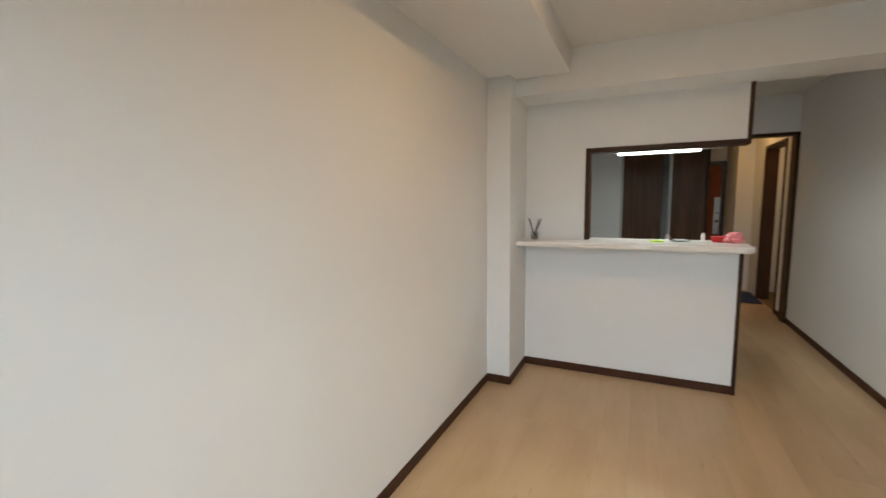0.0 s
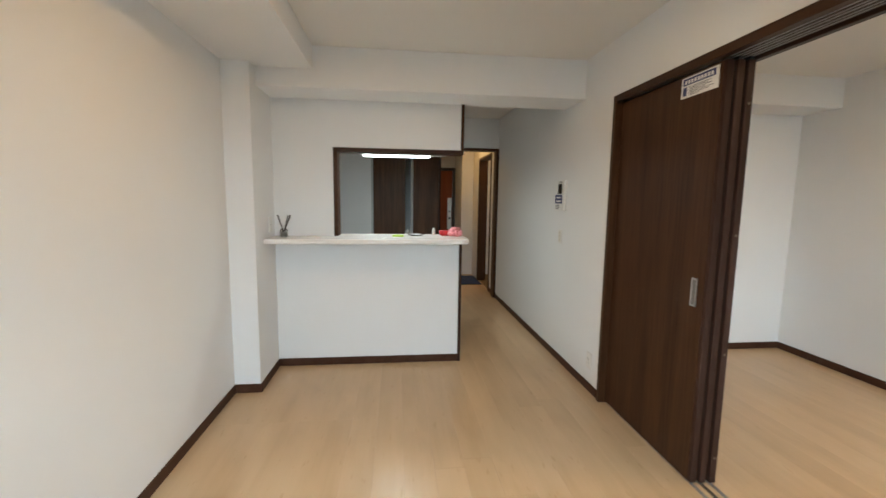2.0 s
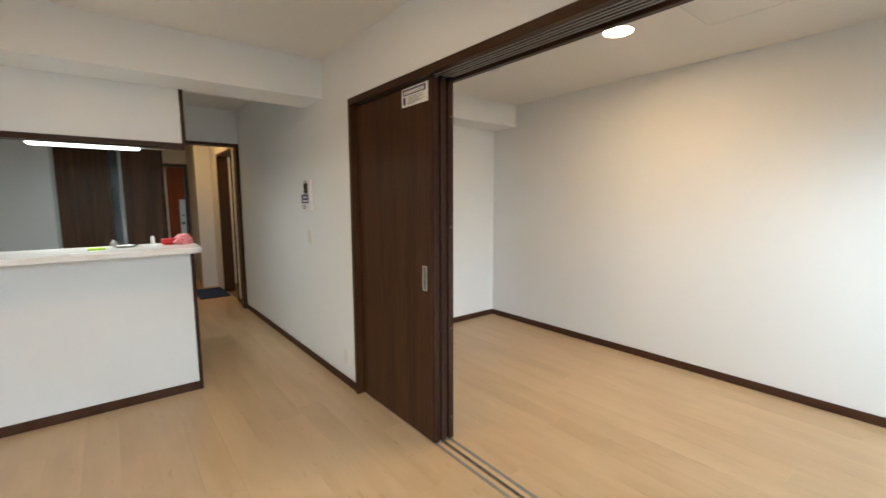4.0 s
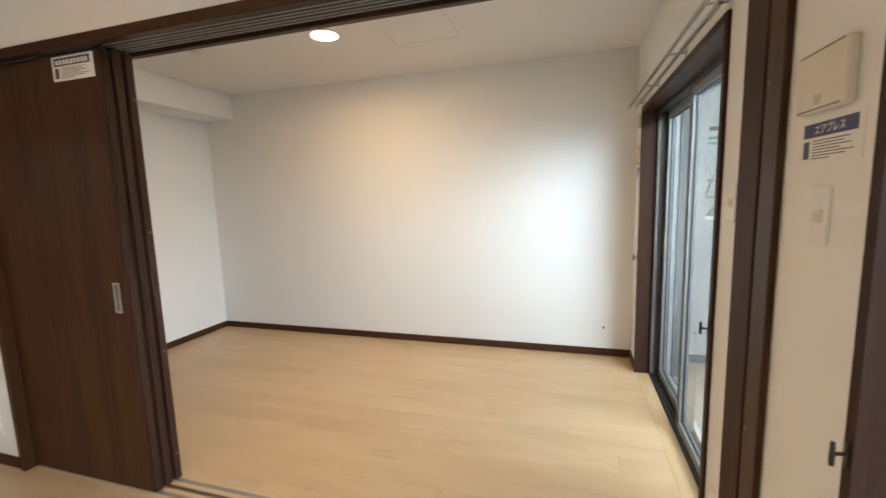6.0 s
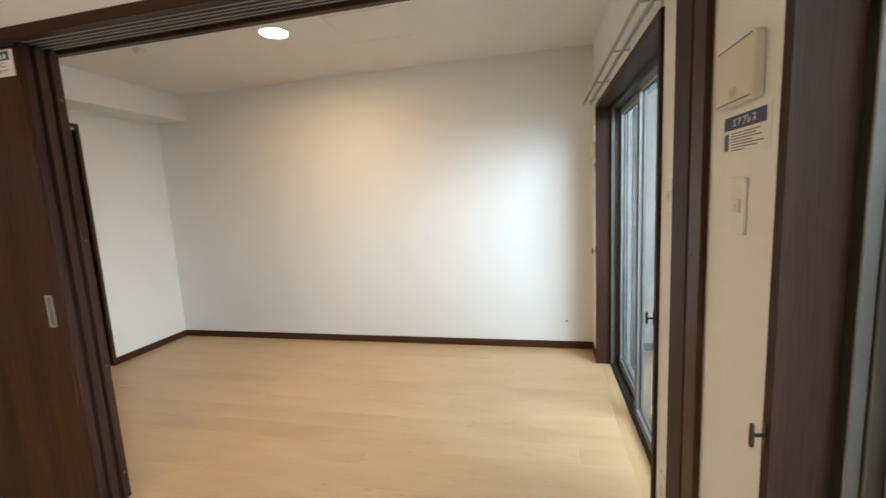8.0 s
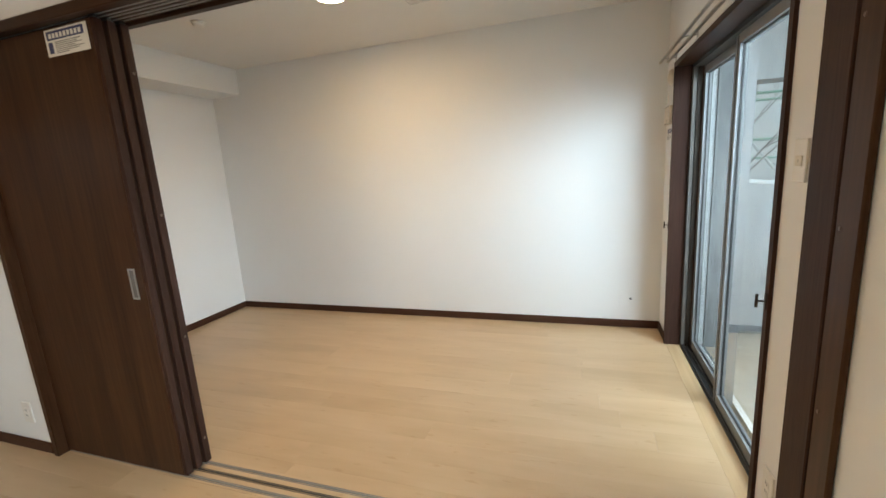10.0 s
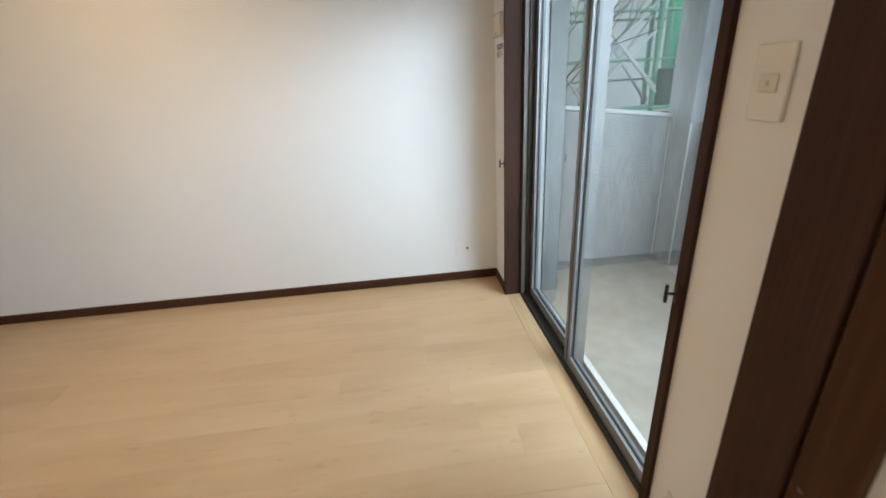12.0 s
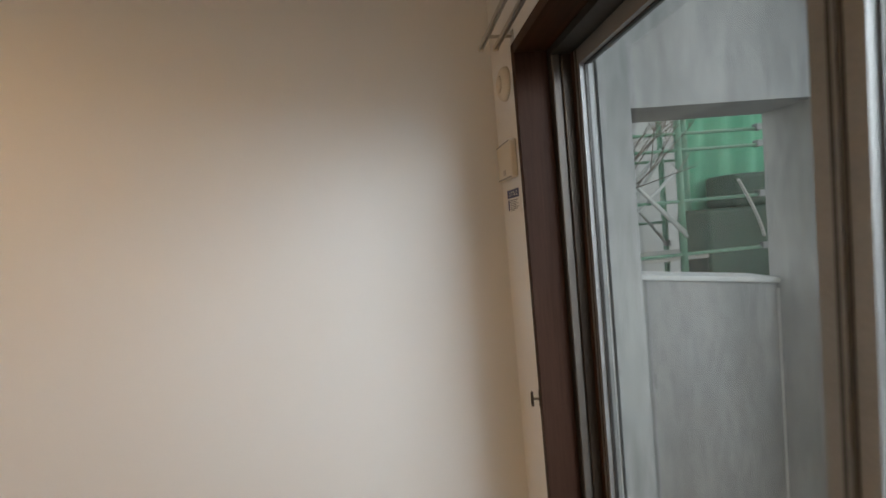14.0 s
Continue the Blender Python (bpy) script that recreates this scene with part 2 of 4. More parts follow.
# opaque pale grey: the sky's sheen on distant glass is in the colour
PALEPANE = surface("sky_lit_pane", (0.22, 0.23, 0.24), (0.30, 0.31, 0.32), 0.15, 3, 60, 0.0)
SCREEN = surface("dark_screen", (0.03, 0.028, 0.026), (0.045, 0.04, 0.038), 0.18, 20, 200, 0.0)
COUNTER = surface("counter_laminate", (0.80, 0.77, 0.745), (0.84, 0.815, 0.79), 0.25, 8, 90, 0.02)
CONCRETE = surface("concrete", (0.19, 0.197, 0.197), (0.42, 0.424, 0.42), 0.85, 2.8, 24, 0.10, stretch=(1.4, 1.4, 0.38), depth=0.004)
SLAB = surface("balcony_floor", (0.31, 0.29, 0.25), (0.52, 0.49, 0.43), 0.7, 1.3, 14, 0.15, depth=0.004)
BLUE = surface("blue_sheet", (0.0, 0.20, 0.58), (0.0, 0.30, 0.80), 0.92, 5, 40, 0.4, depth=0.01)
BLUE.node_tree.nodes["Principled BSDF"].inputs["Specular IOR Level"].default_value = 0.08
GREEN = surface("green_paint", (0.02, 0.20, 0.10), (0.05, 0.30, 0.16), 0.45, 8, 90, 0.1)
PALEGREEN = surface("pale_green_pipe", (0.08, 0.22, 0.145), (0.16, 0.33, 0.235), 0.45, 8, 90, 0.1)
MESH = surface("green_net", (0.08, 0.36, 0.22), (0.15, 0.46, 0.30), 0.8, 5, 60, 0.3)
DARKGREEN = surface("dark_green_sheet", (0.008, 0.045, 0.026), (0.02, 0.075, 0.045), 0.6, 5, 60, 0.03)
CREAMWALL = surface("cream_render", (0.66, 0.65, 0.62), (0.74, 0.72, 0.69), 0.8, 1.0, 40, 0.2)
GREYRENDER = surface("grey_render", (0.40, 0.405, 0.40), (0.50, 0.505, 0.50), 0.8, 1.0, 40, 0.2)
WHITEWALL = surface("white_render", (0.68, 0.68, 0.66), (0.76, 0.76, 0.74), 0.8, 1.0, 40, 0.2)
GREYBOX = surface("grey_cabinet", (0.36, 0.36, 0.34), (0.42, 0.42, 0.40), 0.5, 6, 90, 0.05)
CABINET = surface("brown_grey_cabinet", (0.20, 0.195, 0.18), (0.26, 0.25, 0.235), 0.5, 6, 90, 0.05)
RED = surface("red_plastic", (0.50, 0.015, 0.02), (0.58, 0.025, 0.03), 0.4, 15, 200, 0.02)
PINK = surface("pink_film", (0.75, 0.22, 0.25), (0.85, 0.33, 0.36), 0.5, 30, 120, 0.4, depth=0.004)
SPONGE = surface("lime_sponge", (0.42, 0.62, 0.05), (0.5, 0.7, 0.08), 0.9, 40, 300, 0.6)
PALEGROUND = surface("dusty_concrete", (0.34, 0.33, 0.31), (0.46, 0.45, 0.43), 0.9, 0.8, 60, 0.4)
FRONTDOOR = wood("orange_door", (0.22, 0.055, 0.02), (0.30, 0.085, 0.03), "Z", 0.4)
MATBLUE = surface("blue_mat", (0.012, 0.03, 0.10), (0.02, 0.05, 0.16), 0.9, 25, 400, 0.8, depth=0.006)
REED = surface("dark_reed", (0.03, 0.025, 0.02), (0.05, 0.04, 0.03), 0.7, 20, 100, 0.1)
TWIG = surface("grey_twig", (0.10, 0.085, 0.07), (0.16, 0.135, 0.11), 0.8, 20, 100, 0.1)
PIPE = surface("galvanised_pipe", (0.42, 0.44, 0.43), (0.54, 0.56, 0.55), 0.5, 12, 120, 0.05, 0.2)
LAMP = glow("warm_diffuser", (1.0, 0.80, 0.52), 22.0)
TUBE = glow("cool_tube", (0.95, 1.0, 0.98), 5.0)


# ---- large structure ----
def structure(name, bm, mat, label, parent=None):
    ob = part(name, bm, mat, parent)
    tagged(ob, label, name.rstrip("_0123456789").split("_")[0], kind="structure")
    return ob


WX, PX0, PX1, EX = -0.85, 1.66, 1.84, 3.90     # west wall, partition faces, east wall
SY, NY2 = -0.38, 3.67                            # window wall, bedroom's north wall
CZ, KZ, TOP = 2.39, 2.45, 2.62
KY = 5.85                                        # back of the kitchen

wall_west = structure("wall_west", box(WX - 0.12, WX, SY - 0.24, 9.6, -0.12, TOP), WALLPAPER, "long plain white wallpapered wall of the living room")
wall_south = structure("wall_south", boxes(
    (WX, -0.46, SY - 0.24, SY, -0.12, TOP), (-0.46, 1.252, SY - 0.24, SY, 1.905, TOP), (1.252, 1.990, SY - 0.24, SY, -0.12, TOP),
    (1.990, 3.632, SY - 0.24, SY, 1.905, TOP), (3.632, EX + 0.12, SY - 0.24, SY, -0.12, TOP),
    (-0.46, 1.252, SY - 0.24, SY, -0.12, -0.012), (1.990, 3.632, SY - 0.24, SY, -0.12, -0.012)), WALLPAPER, "white wallpapered window wall with two tall window openings")
partition = structure("wall_partition", boxes(
    (PX0, PX1, SY, 2.80, 2.03, TOP), (PX0, PX1, 2.80, 5.85, -0.012, TOP)), WALLPAPER, "white wallpapered partition with a wide sliding-door opening")
wall_east = structure("wall_east", box(EX, EX + 0.12, SY, NY2, -0.12, TOP), WALLPAPER, "white wallpapered end wall of the empty bedroom")
wall_north_bed = structure("wall_north", boxes((PX1, 2.27, NY2, NY2 + 0.12, -0.12, TOP), (2.27, 3.12, NY2, NY2 + 0.12, 2.0, TOP),
                                               (3.12, EX + 0.12, NY2, NY2 + 0.12, -0.12, TOP)), WALLPAPER, "white wallpapered bedroom wall with a dark door")
beam_bed = structure("beam_bedroom", box(PX1, EX, 3.335, NY2, 2.155, CZ), WALLPAPER, "white wallpapered ceiling beam in the bedroom")
column_west = structure("column", box(WX, -0.675, 3.125, 3.59, 0, 2.236), WALLPAPER, "white wallpapered column beside the kitchen counter")
beam_west = structure("beam_west", box(WX, -0.298, SY, 3.25, 2.236, CZ), WALLPAPER, "white wallpapered beam along the living room ceiling")
beam_cross = structure("beam_cross", box(WX, PX0, 3.25, 3.62, 2.115, TOP), WALLPAPER, "white wallpapered beam across the living room")
counter_wall = structure("wall_counter", box(-0.675, 0.79, 3.59, 3.70, 0, 1.02), WALLPAPER, "white half wall below the kitchen hatch")
hatch_side = structure("wall_hatch_side", boxes((WX, -0.675, 3.59, 3.70, 0, 2.115), (-0.675, -0.219, 3.59, 3.70, 1.02, 2.115)), WALLPAPER, "white wall beside the kitchen hatch")
hatch_top = structure("wall_hatch_top", box(-0.219, 0.79, 3.59, 3.70, 1.758, 2.115), WALLPAPER, "white wall over the kitchen hatch")
ceiling_living = structure("ceiling_1", box(-0.298, PX0, SY, 3.25, CZ, CZ + 0.1), CEILING, "plain off-white living room ceiling")
ceiling_bed = structure("ceiling_2", box(PX1, EX, SY, 3.335, CZ, CZ + 0.1), CEILING, "plain off-white bedroom ceiling")
ceiling_kitchen = structure("ceiling_3", box(WX, PX0 + 0.9, 3.62, 9.6, KZ, KZ + 0.1), CEILING, "plain off-white kitchen and hall ceiling")

# kitchen back wall, hall and entrance
kitchen_back = structure("wall_kitchen", boxes((WX, -0.06, KY, KY + 0.12, 0, KZ), (-0.06, 0.86, KY, KY + 0.12, 2.1, KZ), (0.86, PX0, KY, KY + 0.12, 2.06, KZ)),
                         WALLPAPER, "pale wall at the back of the kitchen")
hall_east = structure("wall_hall", boxes((PX0, PX0 + 0.12, KY, 6.28, 0, KZ), (PX0, PX0 + 0.12, 6.28, 7.15, 2.02, KZ), (PX0, PX0 + 0.12, 7.15, 7.7, 0, KZ),
                                         (PX0 + 0.9, PX0 + 1.0, 5.85, 7.7, 0, KZ), (PX0 + 0.12, PX0 + 0.9, 7.7, 7.82, 0, KZ)), WALLPAPER, "beige-lit hall wall with a doorway")
hall_end = structure("wall_entrance", boxes((1.45, PX0 + 0.12, 7.7, 7.82, 0, KZ), (0.9, 1.18, 8.95, 9.07, 0, KZ), (1.18, 1.5, 8.95, 9.07, 2.0, KZ),
                                            (1.5, 1.62, 7.82, 9.07, 0, KZ), (0.74, 0.86, 5.97, 9.07, 0, KZ)), WALLPAPER, "beige-lit walls round the entrance")
kitchen_close = structure("wall_closet", boxes((-0.06, 0.74, 6.5, 6.6, 0, KZ), (-0.18, -0.06, 5.97, 6.5, 0, KZ)), WALLPAPER, "inner walls behind the closet doors")

floor = structure("floor", box(WX - 0.1, EX + 0.1, SY - 0.02, 9.6, -0.12, -0.006), UNDERFLOOR, "light maple laminate floor")

# balcony and the block's outer walls
balcony_floor = structure("balcony_floor", box(-3.0, 4.4, -2.1, SY - 0.24, -0.3, -0.10), SLAB, "bare weathered concrete balcony floor")
parapet = structure("balcony_parapet", boxes((-3.0, 3.975, -2.0, -1.82, -0.1, 0.97)), CONCRETE, "grey weathered concrete balcony parapet")
part("mortar_strip", box(-3.0, 3.97, -1.82, -1.715, -0.10, -0.095, 0.002, 1), CHALK, balcony_floor, "pale mortar fillet along the parapet")
end_wall = structure("balcony_end_wall", boxes((3.975, 4.24, -1.98, -1.752, -0.1, 2.62), (3.975, 4.24, -1.752, SY - 0.24, 1.79, 2.62) ),
                     CONCRETE, "grey concrete balcony end wall with an unglazed opening")
for x, y in ((4.190, -1.752), (3.967, -1.758)):
    part("sealant_line", box(x, x + 0.008, y, y + 0.008, -0.1, 0.965), CHALK, end_wall, "pale sealant line")
bm = bmesh.new()
sill = [[bm.verts.new((x, y, z)) for y, z in ((-1.752, -0.1), (SY - 0.24, -0.1), (SY - 0.24, 1.13), (-1.752, 0.99))] for x in (4.20, 4.36)]
bm.faces.new(sill[0])
bm.faces.new(sill[1][::-1])
for k in range(4):
    bm.faces.new((sill[0][k], sill[1][k], sill[1][(k + 1) % 4], sill[0][(k + 1) % 4]))
bmesh.ops.recalc_face_normals(bm, faces=bm.faces[:])
part("low_wall", bm, CONCRETE, end_wall, "low wall with a sloping top")
# pale cap: skylight on the low wall's top, put into its colour
lit_cap = box(4.185, 4.375, -0.573, 0.573, 0.002, 0.028, 0.006, 2)
bmesh.ops.transform(lit_cap, verts=lit_cap.verts[:], matrix=Matrix.Translation((0, -1.186, 1.06)) @ Matrix.Rotation(math.atan2(0.14, 1.132), 4, "X"))
part("lit_cap", lit_cap, CHALK, end_wall, "pale cap standing in for the sky-lit wall top")
outer_skin = structure("outer_wall", boxes((3.62, 3.975, SY - 0.34, SY - 0.243, -0.1, 2.62), (1.22, 2.0, SY - 0.34, SY - 0.243, -0.1, 2.62),
                                           (-3.0, -0.47, SY - 0.34, SY - 0.243, -0.1, 2.62), (-0.47, 1.22, SY - 0.34, SY - 0.243, 1.94, 2.62), (2.0, 3.62, SY - 0.34, SY - 0.243, 1.94, 2.62)),
                       CONCRETE, "grey concrete outer face of the window wall")
balcony_ceiling = structure("balcony_ceiling", box(-3.0, 4.24, -1.84, SY - 0.24, 2.62, 2.8), CONCRETE, "grey concrete slab over the balcony")
roof_slab = structure("roof", box(WX - 0.12, EX + 0.12, SY - 0.24, 9.6, TOP, TOP + 0.18), CONCRETE, "concrete slab over the flat")
wall_back = structure("wall_rear", box(WX - 0.12, EX + 0.12, 9.6, 9.72, -0.12, TOP), WALLPAPER, "plain rear wall of the flat")
ground = structure("ground", box(-600, 600, -600, 600, -0.6, -0.35), PALEGROUND, "pale dusty concrete ground outside the building")

# ---- trims, skirtings and frames of the setting ----
def skirting(name, x0, x1, y0, y1):
    ob = part(name, box(x0, x1, y0, y1, 0.0, 0.062, 0.002, 1), SKIRT)
    return tagged(ob, "dark brown wooden skirting board along the wall", "baseboard", kind="structure")


T = 0.009
skirting("baseboard_1", WX, WX + T, SY, 3.125 - T)
skirting("baseboard_2", WX, -0.675 + T, 3.125 - T, 3.125)
skirting("baseboard_3", -0.675, -0.675 + T, 3.125, 3.59 - T)
skirting("baseboard_4", -0.675, 0.788, 3.59 - T, 3.59)
skirting("baseboard_5", PX0 - T, PX0, 2.832, KY - 0.012)
skirting("baseboard_6", EX - T, EX, SY + T, NY2 - T)
skirting("baseboard_7", 3.655, EX, SY, SY + T)
skirting("baseboard_8", 1.804, 1.988, SY, SY + T)
skirting("baseboard_9", 3.155, EX, NY2 - T, NY2)
skirting("baseboard_10", 1.275, 1.57, SY, SY + T)
skirting("baseboard_11", PX1, PX1 + T, 2.832, NY2 - T)
skirting("baseboard_12", PX0 - T, PX0, KY + 0.132, 6.25)


def trim(name, bm, mat, label):
    return tagged(part(name, bm, mat), label, "trim", kind="structure")


# kitchen hatch casing and the dark edge of the counter wall
trim("trim_hatch_side", box(-0.219, -0.185, 3.578, 3.712, 1.066, 1.724, 0.002, 1), BROWN, "dark brown casing beside the kitchen hatch")
trim("trim_hatch_top", box(-0.219, 0.808, 3.578, 3.712, 1.724, 1.758, 0.002, 1), BROWN_X, "dark brown casing over the kitchen hatch")
trim("trim_wall_end_upper", box(0.787, 0.810, 3.576, 3.714, 1.758, 2.115, 0.002, 1), BROWN, "dark brown edging on the wall end")
trim("trim_wall_end_lower", box(0.787, 0.810, 3.576, 3.714, 0.0, 1.02, 0.002, 1), CASING, "dark brown edging on the counter wall end")

# frame of the sliding doors
slide_frame = base("door_frame_1", "dark walnut frame of the wide sliding-door opening", "door frame")
tagged(slide_frame, kind="structure")
part("jamb", box(1.642, 1.858, 2.772, 2.806, 0.0, 2.03, 0.003, 1), BROWN, slide_frame)
part("header_front", box(1.642, 1.678, -0.345, 2.772, 1.988, 2.03, 0.003, 1), BROWN_Y, slide_frame)
part("header_back", box(1.826, 1.858, -0.345, 2.772, 1.988, 2.03, 0.003, 1), BROWN_Y, slide_frame)
part("header_bed", box(1.678, 1.826, -0.345, 2.772, 2.004, 2.03), BROWN_Y, slide_frame)
for i in range(3):
    x = 1.704 + i * 0.047
    part("rail", boxes((x - 0.012, x - 0.009, -0.345, 2.772, 2.0005, 2.004), (x + 0.009, x + 0.012, -0.345, 2.772, 2.0005, 2.004)), RAILGREY, slide_frame, "grey plastic door rail")
part("jamb", box(1.572, 1.660, -0.378, -0.362, 0.0, 2.03, 0.003, 1), BROWN, slide_frame)
part("jamb", box(1.668, 1.802, -0.378, -0.360, 0.0, 2.03, 0.003, 1), CASING, slide_frame)
for z in (0.25, 0.69, 1.15, 1.6):
    part("screw_cap", lathe([(0.0055, 0), (0.0045, 0.002)], (0, 0, 0), 10), TANCAP, slide_frame).matrix_local = pose(1.640, -0.362, z, -90)


# ---- sliding doors ----
def sliding_door(x, y0, name_label, front=False):
    w, th = 0.835, 0.034
    d = base("sliding_door", name_label, "door", "stacked sliding doors", (x, y0, 0))
    part("panel", box(0, th, 0.022, w, 0.012, 1.985, 0.002, 1), BROWN, d)
    part("edge_strip", box(0.001, th - 0.001, 0.0, 0.021, 0.012, 1.985, 0.003, 2), CASING, d, "greyer edge strip with screw caps")
    for z in (0.14, 0.66, 1.22, 1.80) if not front and x > 1.76 else ():
        part("screw_cap", lathe([(0.006, 0), (0.005, 0.002)], (0, 0, 0), 10), TANCAP, d).matrix_local = pose(th / 2, 0.0, z, 90)
    part("roller", box(0.008, th - 0.008, 0.006, 0.04, 1.985, 1.999, 0.002, 1), ALU_DARK, d)
    if front:
        h = part("pull_handle", boxes((-0.003, 0, 0.062, 0.102, 0.872, 0.879), (-0.003, 0, 0.062, 0.102, 1.001, 1.008), (-0.003, 0, 0.062, 0.069, 0.879, 1.001),
                                      (-0.003, 0, 0.095, 0.102, 0.879, 1.001)), STEEL, d, "satin metal recessed pull")
        part("recess", box(-0.0012, 0, 0.069, 0.095, 0.879, 1.001), TAUPE_PALE, h)
    return d


sliding_door(1.688, 1.935, "dark walnut sliding door with a recessed metal pull, pushed open", True)
sliding_door(1.735, 1.930, "dark walnut sliding door stacked behind another")
sliding_door(1.782, 1.925, "dark walnut sliding door stacked behind another")

track = base("floor_track", "aluminium floor rails of the sliding doors", "track")
for i in range(3):
    x = 1.704 + i * 0.047
    part("rail", boxes((x - 0.010, x - 0.0075, -0.34, 2.77, 0.0, 0.003), (x - 0.003, x + 0.003, -0.34, 2.77, 0.0, 0.004), (x + 0.0075, x + 0.010, -0.34, 2.77, 0.0, 0.003)), ALU_DARK if i == 1 else ALU, track)
part("bed", box(1.682, 1.822, -0.34, 2.77, -0.003, 0.001), FLOOR, track)


# ---- windows ----
def window(name, x0, x1, meet, label, hooks):
    """A tall two-leaf sliding window in a deep dark wooden reveal."""
    zt = 1.905
    w = tagged(new(name), label, "window", kind="structure")
    o = 0.028
    part("reveal", boxes((x0, x0 + o, SY - 0.085, SY + 0.012, 0.0, zt), ), CASING, w)
    part("reveal", boxes((x1 - o, x1, SY - 0.085, SY + 0.012, 0.0, zt), ), CASING, w)
    part("reveal_top", box(x0 + o, x1 - o, SY - 0.085, SY + 0.012, zt - 0.03, zt), BROWN_X, w)
    part("threshold", box(x0 + o, x1 - o, SY - 0.085, SY, -0.012, 0.001, 0.0006, 1), FLOOR_X, w)
    fr = part("window_frame", boxes(
        (x0 + 0.004, x0 + 0.046, SY - 0.20, SY - 0.086, 0.0, zt - 0.002), (x1 - 0.046, x1 - 0.004, SY - 0.20, SY - 0.086, 0.0, zt - 0.002),
        (x0 + 0.046, x1 - 0.046, SY - 0.20, SY - 0.086, zt - 0.05, zt - 0.002), (x0 + 0.046, x1 - 0.046, SY - 0.20, SY - 0.086, -0.011, 0.006)), ALU_DARK, w)
    for y in (SY - 0.099, SY - 0.128, SY - 0.172):
        for xa in (x0 + 0.046,):
            part("guide", box(xa, xa + 0.006, y - 0.004, y + 0.004, 0.006, zt - 0.05), TAUPE, fr)
        part("guide", box(x0 + 0.052, x1 - 0.052, y - 0.003, y + 0.003, 0.006, 0.018), ALU_DARK, fr)
    for xa, xb, y, wl, wr in ((x0 + 0.052, meet + 0.006, SY - 0.125, 0.045, 0.060), (meet - 0.052, x1 - 0.052, SY - 0.165, 0.058, 0.045)):
        d = 0.0195
        s = part("sash", boxes((xa, xa + wl, y - d, y + d, 0.010, zt - 0.052), (xb - wr, xb, y - d, y + d, 0.010, zt - 0.052),
                               (xa + wl, xb - wr, y - d, y + d, zt - 0.095, zt - 0.052), (xa + wl, xb - wr, y - d, y + d, 0.010, 0.065)), ALU, w, "silver aluminium sash")
        for xs in (xa + wl / 2 - 0.005, xb - wr / 2 - 0.002):
            part("groove", box(xs + 0.007, xs + 0.011, y + d - 0.0005, y + d + 0.0015, 0.012, zt - 0.054), ALU_DARK, s)
            part("groove", box(xs - 0.006, xs - 0.003, y + d - 0.0005, y + d + 0.0015, 0.012, zt - 0.054), ALU_DARK, s)
            part("rib", box(xs, xs + 0.004, y + d, y + d + 0.004, 0.012, zt - 0.054), ALU, s)
        part("gasket", boxes((xa + wl, xa + wl + 0.004, y - 0.006, y + 0.006, 0.065, zt - 0.095), (xb - wr - 0.004, xb - wr, y - 0.006, y + 0.006, 0.065, zt - 0.095),
                             (xa + wl + 0.004, xb - wr - 0.004, y - 0.006, y + 0.006, 0.065, 0.069), (xa + wl + 0.004, xb - wr - 0.004, y - 0.006, y + 0.006, zt - 0.099, zt - 0.095)), ALU_DARK, s)
        pane = part("pane", box(xa + wl + 0.004, xb - wr - 0.004, y - 0.0025, y + 0.0025, 0.069, zt - 0.099), GLASS, s, "clear glass pane")
        pane.visible_shadow = False
    part("frame_liner", box(x1 - 0.053, x1 - 0.046, SY - 0.110, SY - 0.087, 0.006, zt - 0.05, 0.002, 1), TAUPE_PALE if hooks else TAUPE, fr, "taupe aluminium strip")
    part("frame_liner", box(x1 - 0.056, x1 - 0.046, SY - 0.146, SY - 0.113, 0.006, zt - 0.05, 0.002, 1), TAUPE if hooks else BRONZE, fr)
    stile = part("stile", box(x1 - (0.120 if hooks else 0.074), x1 - 0.057, SY - 0.1455, SY - 0.140, 0.010, zt - 0.052, 0.001, 1), CASING, w, "dark bronze lock stile")
    if hooks:
        pull = part("pull", box(x1 - 0.090, x1 - 0.064, SY - 0.140, SY - 0.136, 0.79, 0.96, 0.003, 2), PIPE, stile, "pale recessed pull")
        part("recess", box(x1 - 0.084, x1 - 0.070, SY - 0.1365, SY - 0.1345, 0.80, 0.95, 0.001, 1), TAUPE, pull)
    return w


FLOOR_X = wood("maple_sill", (0.42, 0.285, 0.150), (0.56, 0.40, 0.232), "X", 0.36, 0.6, 0.03, 0.03)
window("window_1", -0.46, 1.252, 0.40, "tall aluminium sliding window in a dark wooden reveal", True)
window("window_2", 1.990, 3.632, 2.872, "tall aluminium sliding window with clear panes in a dark reveal", False)


def tassel_hook(x, z, side):
    h = base("curtain_hook", "small dark metal curtain tassel hook on the window casing", "hook", "curtain hooks", (x, SY + 0.012, z))
    part("plate", box(-0.006, 0.006, 0.0, 0.004, -0.026, 0.026, 0.0015, 1), BRONZE, h)
    part("stem", rod((0, 0.003, 0), (side * 0.004, 0.024, 0), 0.0035, 8), BRONZE, h)
    part("bar", lathe([(0.0, -0.024), (0.004, -0.022), (0.0048, -0.012), (0.0042, 0.012), (0.004, 0.022), (0.0, 0.024)], (side * 0.004, 0.024, 0), 10), BRONZE, h)


tassel_hook(1.24, 0.875, -1)
tassel_hook(2.006, 0.855, 1)
tassel_hook(3.622, 0.862, 1)


